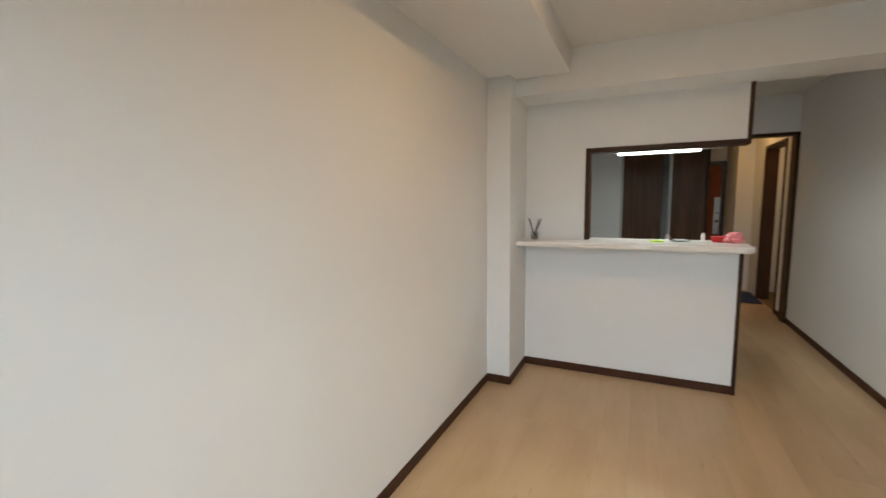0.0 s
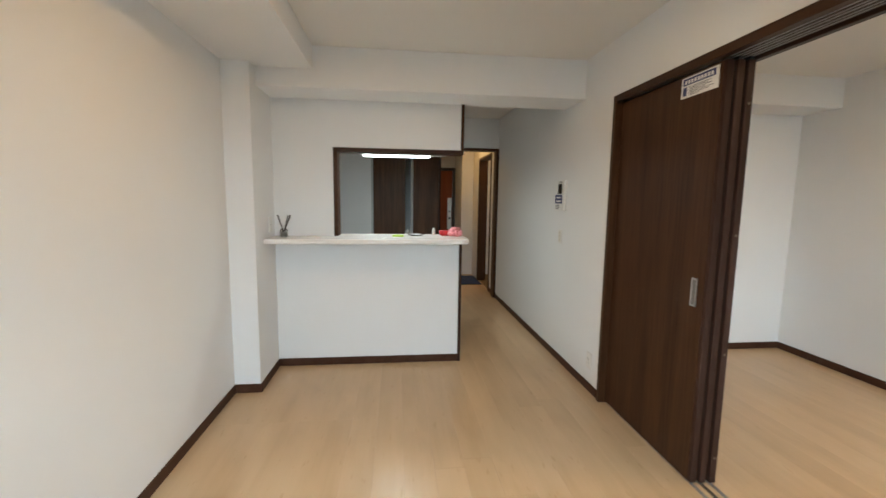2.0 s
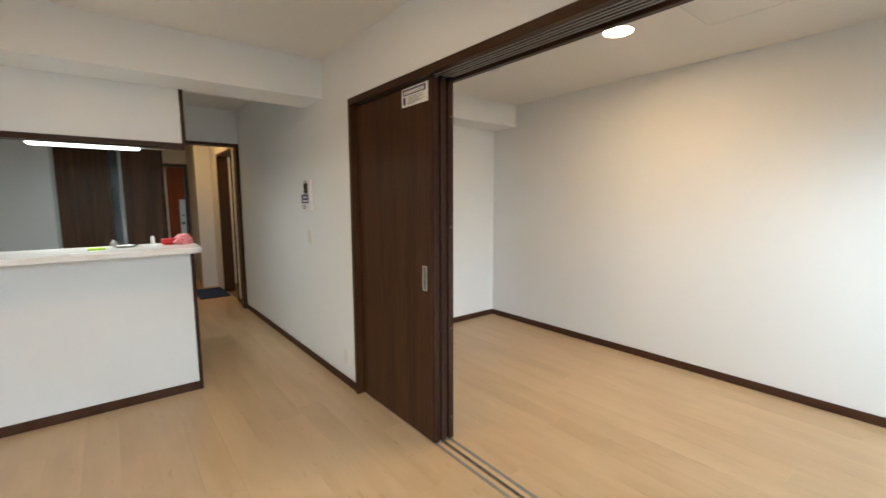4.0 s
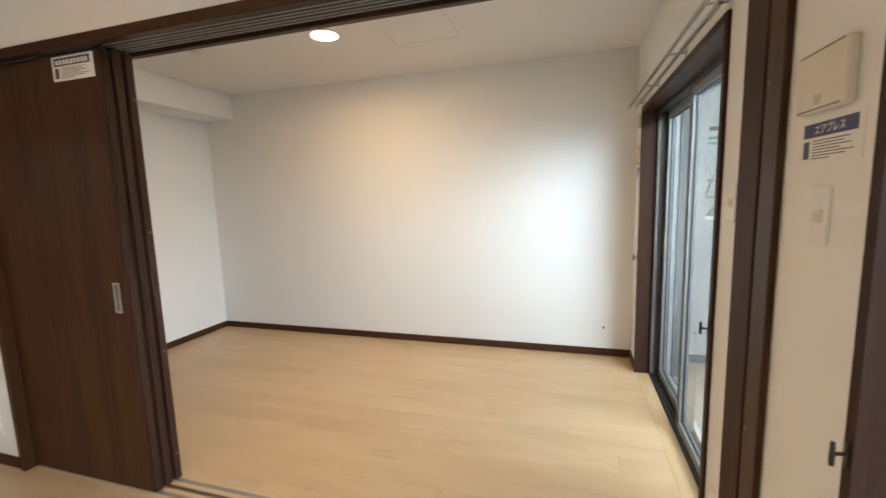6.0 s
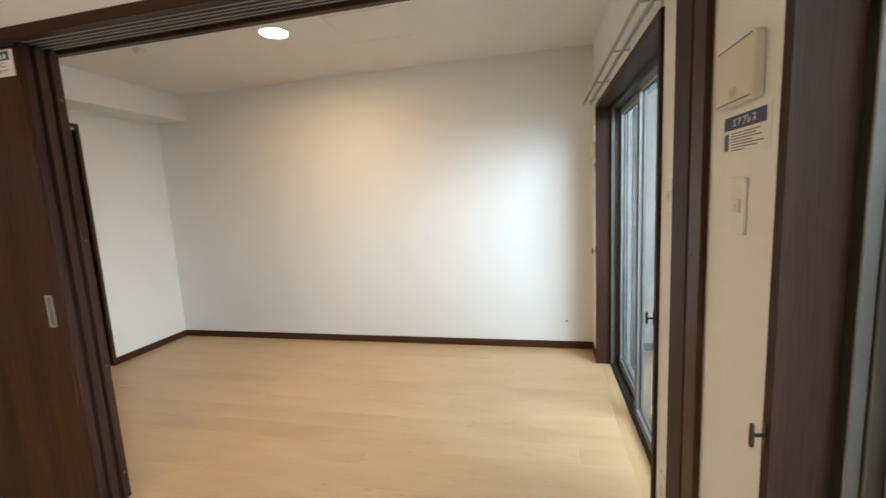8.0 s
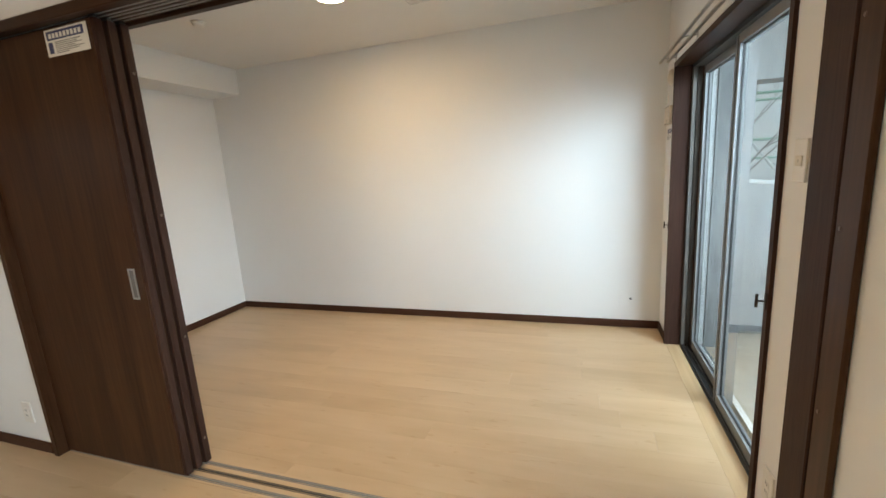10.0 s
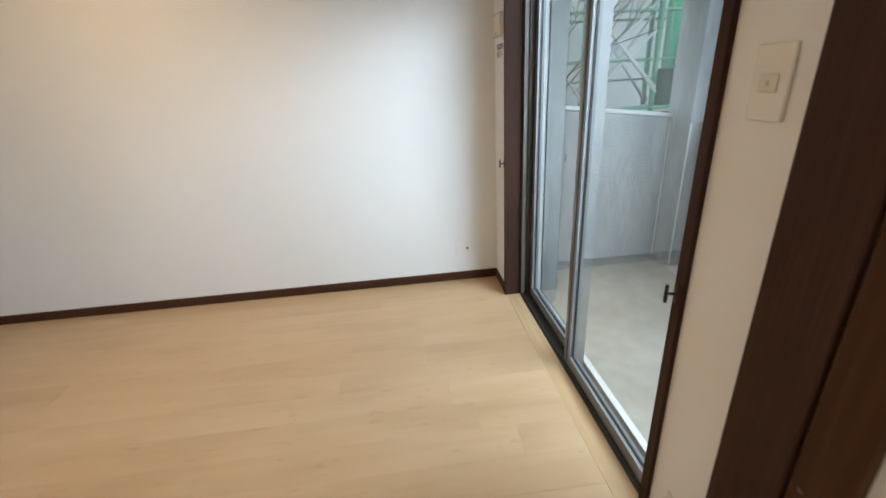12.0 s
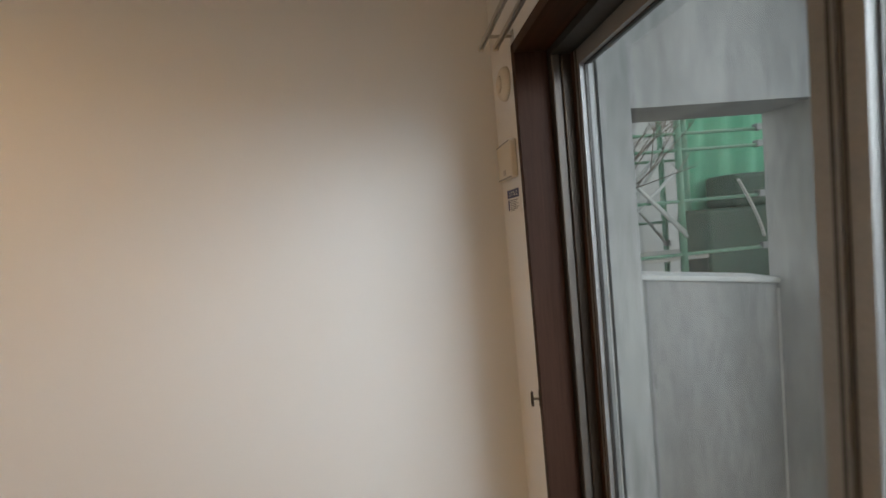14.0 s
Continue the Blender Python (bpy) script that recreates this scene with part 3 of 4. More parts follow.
def curtain_rail(x0, x1):
    c = base("curtain_rail", "double aluminium curtain rail on wall brackets", "curtain rail", "", ((x0 + x1) / 2, SY, 1.93))
    h = (x1 - x0) / 2
    for y in (0.036, 0.082):
        r = part("rail", boxes((-h, h, y - 0.006, y - 0.004, -0.006, 0.006), (-h, h, y + 0.004, y + 0.006, -0.006, 0.006), (-h, h, y - 0.004, y + 0.004, 0.004, 0.006)), STEEL, c)
        for e in (-h, h):
            part("end_cap", box(e - 0.006, e + 0.006, y - 0.008, y + 0.008, -0.008, 0.008, 0.002, 1), CREAM, r)
    for x in (-h + 0.06, -h / 3, h / 3, h - 0.06):
        part("bracket", boxes((x - 0.008, x + 0.008, 0.0, 0.088, 0.006, 0.009), (x - 0.012, x + 0.012, 0.0, 0.003, -0.014, 0.022)), STEEL, c)
    for k in range(10):
        y = 0.036 if k % 2 else 0.082
        part("runner", box(-h + 0.03 + 0.011 * k, -h + 0.037 + 0.011 * k, y - 0.003, y + 0.003, -0.016, -0.005), CREAM, c)


curtain_rail(1.955, 3.70)

# bedroom door and its frame
bed_frame = tagged(base("door_frame_2", "dark brown casing of the bedroom door", "door frame"), kind="structure")
for x in (2.245, 3.12):
    part("jamb", box(x, x + 0.03, NY2 - 0.012, NY2 + 0.122, 0, 2.05, 0.002, 1), BROWN, bed_frame)
part("header", box(2.275, 3.12, NY2 - 0.012, NY2 + 0.122, 2.02, 2.05, 0.002, 1), BROWN_X, bed_frame)
bed_door = base("door", "closed flush dark walnut door", "door", "", (2.7, NY2, 0))
part("panel", box(-0.422, 0.417, 0.02, 0.056, 0.008, 2.016, 0.003, 1), BROWN, bed_door)
lev = part("lever_handle", box(-0.40, -0.36, 0.010, 0.020, 0.93, 1.07, 0.004, 2), STEEL, bed_door, "satin metal lever handle")
part("lever", box(-0.39, -0.27, -0.030, -0.016, 0.993, 1.007, 0.005, 2), STEEL, lev)
part("neck", rod((-0.38, 0.010, 1.0), (-0.38, -0.025, 1.0), 0.007, 10), STEEL, lev)


# ---- wall fittings ----
def text_mesh(s, size):
    cu = bpy.data.curves.new("lettering", "FONT")
    cu.body, cu.size, cu.align_x, cu.align_y = s, size, "CENTER", "CENTER"
    cu.extrude = 0.0003
    tmp = bpy.data.objects.new("lettering", cu)
    scene.collection.objects.link(tmp)
    me = bpy.data.meshes.new_from_object(tmp.evaluated_get(bpy.context.evaluated_depsgraph_get()))
    bpy.data.objects.remove(tmp)
    return me


def plate_at(name, label, category, m, group=""):
    ob = base(name, label, category, group)
    ob.matrix_world = m
    return ob


def wall_plate(m, w, h, label, category, keys=1, mat=PLASTIC):
    """A plate lying in its own x-z plane, facing -y."""
    ob = plate_at(category.replace(" ", "_"), label, category, m)
    part("plate", box(-w / 2, w / 2, -0.007, 0, -h / 2, h / 2, 0.003, 2), mat, ob)
    for k in range(keys):
        z = (k - (keys - 1) / 2) * h * 0.26
        if category == "outlet":
            s = part("socket", box(-w * 0.22, w * 0.22, -0.009, -0.007, z - h * 0.11, z + h * 0.11, 0.001, 1), PLASTIC, ob)
            part("slot", boxes((-w * 0.09, -w * 0.06, -0.0095, -0.009, z - 0.006, z + 0.006), (w * 0.06, w * 0.09, -0.0095, -0.009, z - 0.006, z + 0.006)), GREYINK, s)
        else:
            s = part("rocker", box(-w * 0.25, w * 0.25, -0.010, -0.007, z - h * 0.12, z + h * 0.12, 0.001, 1), CREAM, ob)
            part("mark", box(-w * 0.05, w * 0.05, -0.0105, -0.010, z - 0.004, z + 0.004), FAINT, s)
    return ob


def sign(m, w, h, label, lettering, mat_bar=NAVY):
    ob = plate_at("notice", label, "notice", m, "notices")
    part("sheet", box(-w / 2, w / 2, -0.0015, 0, -h / 2, h / 2), PAPER, ob)
    part("heading_band", box(-w * 0.45, w * 0.42, -0.0022, -0.0015, h * 0.10, h * 0.43), mat_bar, ob)
    if lettering:
        t = new("lettering", text_mesh(lettering, h * 0.24))
        t.data.materials.append(PAPER)
        t.parent = ob
        t.matrix_local = pose(0, -0.0026, h * 0.25, 90)
    else:
        for k in range(9):
            part("letter_bar", box(-w * 0.40 + k * w * 0.088, -w * 0.40 + k * w * 0.088 + w * 0.06, -0.0027, -0.0022, h * 0.16, h * 0.34), PAPER, ob)
    part("pictogram", box(-w * 0.44, -w * 0.34, -0.0021, -0.0015, -h * 0.40, h * 0.02), NAVY, ob)
    for k in range(7):
        ln = (0.60, 0.52, 0.62, 0.46, 0.66, 0.55, 0.30)[k]
        part("text_line", box(-w * 0.28, -w * 0.28 + w * ln, -0.0020, -0.0015, -h * 0.005 - k * h * 0.068, h * 0.022 - k * h * 0.068), GREYINK, ob)
    return ob


FACE_N = 180     # lies on the window wall, facing the room
# window wall, living-room side
cover = plate_at("panel_cover", "cream plastic ventilation cover on the wall", "vent cover", pose(1.411, SY, 1.553, 0, 0, FACE_N), "vent covers")
part("body", box(-0.082, 0.082, -0.022, 0, -0.060, 0.060, 0.006, 3), CREAM, cover)
for z in (-0.0555, 0.055):
    part("gap", box(-0.075, 0.075, -0.0226, -0.022, z - 0.0015, z + 0.0015), GREYINK, cover)
part("mark", box(-0.012, 0.016, -0.0228, -0.022, -0.046, -0.028), FAINT, cover)
sign(pose(1.402, SY, 1.437, 0, 0, FACE_N), 0.205, 0.086, "small white ventilation notice with a navy heading", "エアプレス")
wall_plate(pose(1.407, SY, 1.287, 0, 0, FACE_N), 0.062, 0.118, "white wall switch with one rocker", "switch")
# window wall, bedroom side
wall_plate(pose(1.888, SY, 1.300, 0, 0, FACE_N), 0.072, 0.118, "white wall switch beside the window", "switch", 1)
wall_plate(pose(1.892, SY, 0.262, 0, 0, FACE_N), 0.072, 0.118, "white double power outlet above the skirting", "outlet", 2)
vent = plate_at("vent_cap", "round cream wall vent near the window", "vent", pose(3.745, SY, 1.835, 90, 0, FACE_N))
part("disc", lathe([(0.052, 0), (0.052, 0.008), (0.045, 0.018), (0.030, 0.022)], (0, 0, 0), 28), CREAM, vent)
part("inner_ring", lathe([(0.026, 0.022), (0.024, 0.026), (0.010, 0.027)], (0, 0, 0), 24), CREAM, vent)
cover_b = copy_thing(cover, pose(3.770, SY, 1.595, 0, 0, FACE_N))
sign(pose(3.762, SY, 1.468, 0, 0, FACE_N), 0.15, 0.082, "small white ventilation notice with a navy heading", "エアプレス")
wall_plate(pose(EX, -0.125, 0.235, 0, 0, -90), 0.070, 0.116, "blank white cover plate on the bedroom wall", "cover plate", 0, WALLPAPER)
plug = plate_at("wall_plug", "tiny dark hole plug in the wall", "plug", pose(EX, -0.172, 0.237, 90, 0, -90))
part("cap", lathe([(0.009, 0), (0.009, 0.006), (0.006, 0.010)], (0, 0, 0), 10), GREYINK, plug)

# living room, partition
intercom = plate_at("intercom", "white intercom station with a dark screen and blue label", "intercom", pose(PX0, 3.555, 1.41, 0, 0, -90))
part("body", box(-0.085, 0.048, -0.026, 0, -0.125, 0.125, 0.006, 3), PLASTIC, intercom)
part("screen", box(-0.078, 0.005, -0.0275, -0.026, 0.015, 0.098, 0.001, 1), SCREEN, intercom)
part("speaker_slot", boxes(*[(-0.07, 0.0, -0.0268, -0.026, 0.104 + 0.006 * k, 0.107 + 0.006 * k) for k in range(3)]), GREYINK, intercom)
part("button", box(0.014, 0.036, -0.029, -0.026, 0.03, 0.05, 0.002, 1), CREAM, intercom)
lab = part("label_sheet", box(-0.125, 0.025, -0.0295, -0.0275, -0.125, 0.010), PAPER, intercom, "white and blue paper label")
part("blue_band", box(-0.125, 0.025, -0.0302, -0.0295, -0.065, 0.008), NAVY, lab)
for k, (a, b) in enumerate(((-0.10, 0.0), (-0.09, -0.01))):
    part("text_bar", box(a, b, -0.0308, -0.0302, -0.052 + 0.030 * k, -0.040 + 0.030 * k), PAPER, lab)
for k in range(3):
    part("text_bar", box(-0.112, -0.04 + 0.02 * (k % 2), -0.0301, -0.0295, -0.112 + 0.014 * k, -0.105 + 0.014 * k), GREYINK, lab)
wall_plate(pose(PX0, 3.60, 1.068, 0, 0, -90), 0.072, 0.118, "white triple wall switch below the intercom", "switch", 3)
wall_plate(pose(PX0, 2.965, 0.222, 0, 0, -90), 0.072, 0.118, "white power outlet above the skirting", "outlet", 2)
wall_plate(pose(-0.675, 3.47, 1.16, 0, 0, 90), 0.072, 0.118, "white outlet plate on the column side", "outlet", 1)
sign(pose(1.688, 2.098, 1.926, 0, 0, -90), 0.245, 0.098, "white and navy notice stuck on the sliding door", "")

# ceiling lights and fittings
def downlight(x, y, label):
    d = base("downlight", label, "ceiling light", "ceiling downlights", (x, y, CZ))
    part("rim", lathe([(0.098, 0), (0.098, -0.004), (0.088, -0.007), (0.084, -0.004)], (0, 0, 0), 36), PLASTIC, d)
    part("diffuser", lathe([(0.083, -0.0045), (0.083, -0.008), (0.070, -0.011), (0.03, -0.012)], (0, 0, 0), 36), LAMP, d, "glowing warm diffuser")
    return d


downlight(2.875, 1.62, "round flush ceiling downlight, lit warm white")
detector = base("smoke_detector", "small round white detector on the bedroom ceiling", "detector", "", (2.826, 2.60, CZ))
part("base", lathe([(0.045, 0), (0.045, -0.012)], (0, 0, 0), 28), PLASTIC, detector)
part("dome", lathe([(0.038, -0.012), (0.032, -0.026), (0.018, -0.030)], (0, 0, 0), 28), PLASTIC, detector)
hatch = base("ceiling_hatch", "flush white ceiling access hatch with a thin frame", "hatch", "", (3.0, 1.03, CZ))
part("frame", boxes((-0.225, 0.225, 0.215, 0.225, -0.004, 0), (-0.225, 0.225, -0.225, -0.215, -0.004, 0), (-0.225, -0.215, -0.215, 0.215, -0.004, 0), (0.215, 0.225, -0.215, 0.215, -0.004, 0)), PLASTIC, hatch)
part("lid", box(-0.213, 0.213, -0.213, 0.213, -0.002, 0), CEILING, hatch)


# ---- kitchen counter and what stands on it ----
def rounded_slab(x0, x1, y0, y1, z0, z1, r, edge):
    """A slab with its front right corner rounded and eased edges."""
    pts = [(x0, y0)] + [(x1 - r + r * math.sin(a), y0 + r - r * math.cos(a)) for a in [math.pi / 2 * i / 6 for i in range(7)]] + [(x1, y1), (x0, y1)]
    bm = bmesh.new()
    f = bm.faces.new([bm.verts.new((x, y, z0)) for x, y in pts])
    up = bmesh.ops.extrude_face_region(bm, geom=[f])
    bmesh.ops.translate(bm, vec=(0, 0, z1 - z0), verts=[g for g in up["geom"] if isinstance(g, bmesh.types.BMVert)])
    bmesh.ops.recalc_face_normals(bm, faces=bm.faces[:])
    flat = [e for e in bm.edges if abs(e.verts[0].co.z - e.verts[1].co.z) < 1e-6]
    bmesh.ops.bevel(bm, geom=flat, offset=edge, segments=3, affect="EDGES", profile=0.5)
    return bm


CT = 1.066
countertop = tagged(part("countertop", rounded_slab(-0.674, 0.828, 3.295, 3.80, 1.028, CT, 0.07, 0.010), COUNTER), "pale glossy laminate counter top over the half wall", "countertop")

sink_unit = base("sink_unit", "white kitchen sink unit behind the half wall", "kitchen unit", "", (0.0, 4.1, 0))
part("carcass", box(-0.80, 0.76, -0.29, 0.25, 0, 0.82, 0.004, 1), PLASTIC, sink_unit)
part("worktop", box(-0.82, 0.78, -0.295, 0.28, 0.82, 0.86, 0.006, 2), STEEL, sink_unit, "brushed steel worktop")
for k in range(4):
    dr = part("door", box(-0.79 + 0.385 * k, -0.415 + 0.385 * k, 0.25, 0.268, 0.10, 0.80, 0.003, 1), PLASTIC, sink_unit)
    part("handle", box(-0.72 + 0.385 * k, -0.48 + 0.385 * k, 0.268, 0.285, 0.75, 0.765, 0.003, 1), STEEL, dr)
faucet = base("faucet", "small chrome kitchen faucet", "faucet", "", (0.37, 3.90, 0.86))
part("body", lathe([(0.024, 0), (0.024, 0.03), (0.017, 0.06), (0.017, 0.17), (0.021, 0.18), (0.021, 0.215), (0.010, 0.23)], (0, 0, 0), 20), STEEL, faucet)
part("spout", rod((0, 0.01, 0.17), (0.02, 0.19, 0.20), 0.011, 12), STEEL, faucet)
part("lever", box(-0.008, 0.008, -0.01, 0.07, 0.225, 0.236, 0.003, 2), STEEL, faucet)

wall_cupboard = base("wall_cupboard", "white wall cupboard hung over the kitchen hatch", "cupboard", "", (0.3, 3.712, 1.775))
part("carcass", box(-0.46, 0.46, 0.0, 0.36, 0, 0.55, 0.003, 1), PLASTIC, wall_cupboard)
for k in range(2):
    part("door", box(-0.457 + 0.458 * k, -0.003 + 0.458 * k, 0.361, 0.378, 0.003, 0.547, 0.003, 1), PLASTIC, wall_cupboard)
tube = base("strip_light", "slim white strip light under the wall cupboard, switched on", "strip light", "", (0.275, 3.95, 1.775))
part("housing", box(-0.31, 0.44, -0.045, 0.045, -0.030, 0, 0.004, 2), PLASTIC, tube)
part("diffuser", box(-0.29, 0.29, -0.05, 0.03, -0.047, -0.030, 0.007, 3), TUBE, tube, "glowing cool white diffuser")

diffuser = base("reed_diffuser", "small glass reed diffuser with dark reeds on the counter", "diffuser", "", (-0.585, 3.50, CT))
bottle = part("bottle", lathe([(0.026, 0), (0.028, 0.004), (0.028, 0.052), (0.014, 0.064), (0.013, 0.082), (0.016, 0.084)], (0, 0, 0), 24), CLEAR, diffuser)
part("oil", lathe([(0.024, 0.005), (0.024, 0.036)], (0, 0, 0), 20), GREYBOX, bottle)
for k, (dx, dy) in enumerate(((-0.05, 0.01), (-0.036, -0.012), (0.046, 0.008), (0.058, -0.01), (0.03, 0.02))):
    part("reed", rod((-dx * 0.15, -dy * 0.2, 0.012), (dx, dy, 0.165), 0.0026, 6), REED, diffuser)
canister = base("canister", "small white cylinder on the counter", "canister", "", (0.585, 3.71, CT))
part("body", lathe([(0.012, 0), (0.013, 0.003), (0.013, 0.046), (0.011, 0.050)], (0, 0, 0), 22), PLASTIC, canister)
part("cap", lathe([(0.009, 0.050), (0.009, 0.058), (0.007, 0.060)], (0, 0, 0), 18), PLASTIC, canister)
tub = base("red_tub", "low round red plastic tub on the counter", "tub", "", (0.672, 3.66, CT))
part("body", lathe([(0.036, 0), (0.042, 0.006), (0.044, 0.030)], (0, 0, 0), 26), RED, tub)
part("lid", lathe([(0.047, 0.030), (0.047, 0.038), (0.040, 0.041)], (0, 0, 0), 26), RED, tub)


def crumpled(radius, squash, seed):
    bm = bmesh.new()
    bmesh.ops.create_icosphere(bm, subdivisions=3, radius=radius)
    for v in bm.verts:
        n = noise.noise(v.co * (2.2 / radius) + Vector((seed, 0, 0))) * 0.55 + noise.noise(v.co * (6 / radius)) * 0.22
        v.co *= 1 + n
        v.co.z = max(-radius * 0.55, v.co.z) * squash
    lift = -min(v.co.z for v in bm.verts)
    bmesh.ops.translate(bm, vec=(0, 0, lift), verts=bm.verts[:])
    return bm


bag = base("plastic_bag", "crumpled pink plastic bag on the counter", "bag", "", (0.755, 3.62, CT))
part("film", crumpled(0.055, 0.85, 3.0), PINK, bag)
sponge = base("sponge", "flat lime green sponge on the counter", "sponge", "", (0.285, 3.55, CT))
part("pad", box(-0.045, 0.045, -0.03, 0.03, 0, 0.008, 0.004, 2), SPONGE, sponge)
part("foam", box(-0.043, 0.043, -0.028, 0.028, 0.008, 0.013, 0.003, 2), SPONGE, sponge)
dish = base("dish", "shallow clear dish on the counter", "dish", "", (0.43, 3.60, CT))
part("bowl", lathe([(0.030, 0), (0.055, 0.006), (0.070, 0.014), (0.068, 0.015), (0.050, 0.009), (0.02, 0.004)], (0, 0, 0), 28), CLEAR, dish)

# ---- closet doors, hall and entrance ----
for k, x in enumerate((-0.06, 0.468)):
    cd = base("closet_door", "tall dark brown closet door with a silver edge", "door", "closet doors", (x, KY, 0))
    part("panel", box(0.03, 0.377 if k else 0.455, 0.01, 0.045, 0.01, 2.10, 0.003, 1), CLOSET, cd)
    part("edge_profile", box(0.0 if k else -0.008, 0.028, 0.006, 0.047, 0.01, 2.10, 0.003, 1), PIPE, cd, "silver edge profile")
hall_frame = tagged(base("door_frame_3", "dark brown door casing at the end of the kitchen", "door frame"), kind="structure")
part("jamb", box(1.624, PX0, KY - 0.012, KY + 0.132, 0, 2.06, 0.003, 1), BROWN, hall_frame)
part("jamb", box(0.847, 0.870, KY - 0.012, KY + 0.132, 0, 2.06, 0.003, 1), BROWN, hall_frame)
part("header", box(0.870, 1.624, KY - 0.012, KY + 0.132, 2.026, 2.06, 0.003, 1), BROWN_X, hall_frame)
side_frame = tagged(base("door_frame_4", "dark brown casing of the hall side door", "door frame"), kind="structure")
part("jamb", box(PX0 - 0.012, PX0 + 0.132, 6.25, 6.29, 0, 2.05, 0.003, 1), BROWN, side_frame)
part("jamb", box(PX0 - 0.012, PX0 + 0.132, 7.10, 7.16, 0, 2.05, 0.003, 1), BROWN, side_frame)
part("header", box(PX0 - 0.012, PX0 + 0.132, 6.29, 7.10, 2.01, 2.05, 0.003, 1), BROWN_Y, side_frame)
entrance_frame = tagged(base("door_frame_5", "black-brown frame of the entrance door", "door frame"), kind="structure")
part("jamb", box(1.445, 1.50, 8.90, 8.95, 0, 2.02, 0.003, 1), ALU_DARK, entrance_frame)
part("header", box(1.10, 1.445, 8.90, 8.95, 1.965, 2.02, 0.003, 1), ALU_DARK, entrance_frame)
front_door = base("front_door", "orange-brown entrance door with a silver letter box", "door", "", (1.20, 8.955, 0))
part("panel", box(-0.02, 0.245, 0, 0.04, 0.01, 1.965, 0.003, 1), FRONTDOOR, front_door)
lb = part("lock_plate", box(0.145, 0.235, -0.03, 0, 0.75, 1.40, 0.006, 2), STEEL, front_door, "silver lock and letter box")
part("knob", rod((0.19, -0.03, 0.98), (0.19, -0.075, 0.98), 0.024, 14), ALU_DARK, lb)
part("thumb_turn", rod((0.19, -0.03, 1.12), (0.19, -0.05, 1.12), 0.016, 12), ALU_DARK, lb)
mat = base("door_mat", "dark blue fringed mat on the hall floor", "mat", "", (1.48, 7.12, 0))
part("pile", box(-0.20, 0.165, -0.36, 0.36, 0.0, 0.016, 0.006, 2), MATBLUE, mat)
part("border", boxes((-0.215, 0.18, -0.375, -0.36, 0, 0.010), (-0.215, 0.18, 0.36, 0.375, 0, 0.010), (-0.215, -0.20, -0.36, 0.36, 0, 0.010), (0.165, 0.18, -0.36, 0.36, 0, 0.010)), REED, mat)


# ---- outside ----
wrap = base("wrapped_pipe", "vertical pipe wrapped in bright blue plastic sheet", "pipe", "", (3.71, -1.905, 0.97))
bm = bmesh.new()
rings = []
for i in range(26):
    z = i * 0.07
    a0 = [bm.verts.new(((0.070 + 0.012 * noise.noise(Vector((a * 1.3, z * 3.0, 2.0))) + 0.006 * noise.noise(Vector((a * 5.0, z * 9.0, 5.0)))) * math.cos(a),
                        (0.062 + 0.012 * noise.noise(Vector((a * 1.7, z * 2.6, 7.0)))) * math.sin(a), z)) for a in [2 * math.pi * k / 20 for k in range(20)]]
    rings.append(a0)
for lo, hi in zip(rings, rings[1:]):
    for k in range(20):
        bm.faces.new((lo[k], lo[(k + 1) % 20], hi[(k + 1) % 20], hi[k])).smooth = True
part("sheet", bm, BLUE, wrap)
wrap.rotation_euler = (radians(-3.2), radians(7.4), 0)
part("pipe", rod((0, 0, -0.0), (0, 0, 1.65), 0.04, 16), ALU, wrap)
GZ = -0.35


def post(x, y, top, r, mat_, label, group="fence posts", bend=0.0):
    p = base("fence_post", label, "post", group, (x, y, GZ))
    part("tube", rod((0, 0, 0), (0, 0, top - GZ), r, 12), mat_, p)
    part("foot", box(-0.06, 0.06, -0.06, 0.06, 0, 0.012, 0.002, 1), mat_, p)
    if bend:
        for k in range(6):
            a, b = math.pi / 2 * k / 6, math.pi / 2 * (k + 1) / 6
            part("bend", rod((bend * (1 - math.cos(a)), 0, top - GZ + abs(bend) * math.sin(a)), (bend * (1 - math.cos(b)), 0, top - GZ + abs(bend) * math.sin(b)), r, 10), mat_, p)
    return p


post(4.25, -3.05, 2.55, 0.019, PALEGREEN, "tall pale green steel post carrying a cabinet")
post(5.64, -4.62, 2.9, 0.026, PALEGREEN, "tall pale green steel scaffold post")
post(5.86, -4.6, 2.3, 0.028, GREEN, "green steel post with a bent top", bend=-0.18)
post(4.96, -4.9, 1.75, 0.020, PALEGREEN, "slim pale green fence post")
post(6.30, -4.9, 2.4, 0.030, GREEN, "green steel scaffold post")
post(4.55, -4.9, 2.5, 0.030, GREEN, "green steel scaffold post")
post(3.9, -4.9, 2.6, 0.030, GREEN, "green steel scaffold post")
for z, y in ((1.02, -4.86), (1.28, -4.86), (1.52, -4.86), (1.86, -4.86), (2.32, -4.86)):
    r = base("guard_rail", "horizontal green steel guard rail on posts", "rail", "guard rails", (5.1, y, z))
    part("tube", rod((-2.4, 0, -0.02), (2.2, 0, 0.02), 0.017, 8), GREEN if z < 1.6 else PALEGREEN, r)
    for x in (-1.2, 0.3, 1.2):
        part("clamp", box(x - 0.03, x + 0.03, -0.028, 0.028, -0.03, 0.03, 0.004, 1), ALU, r)
guard = base("guard_fence", "row of slim green steel fence bars behind the parapet", "fence", "", (5.1, -4.86, GZ))
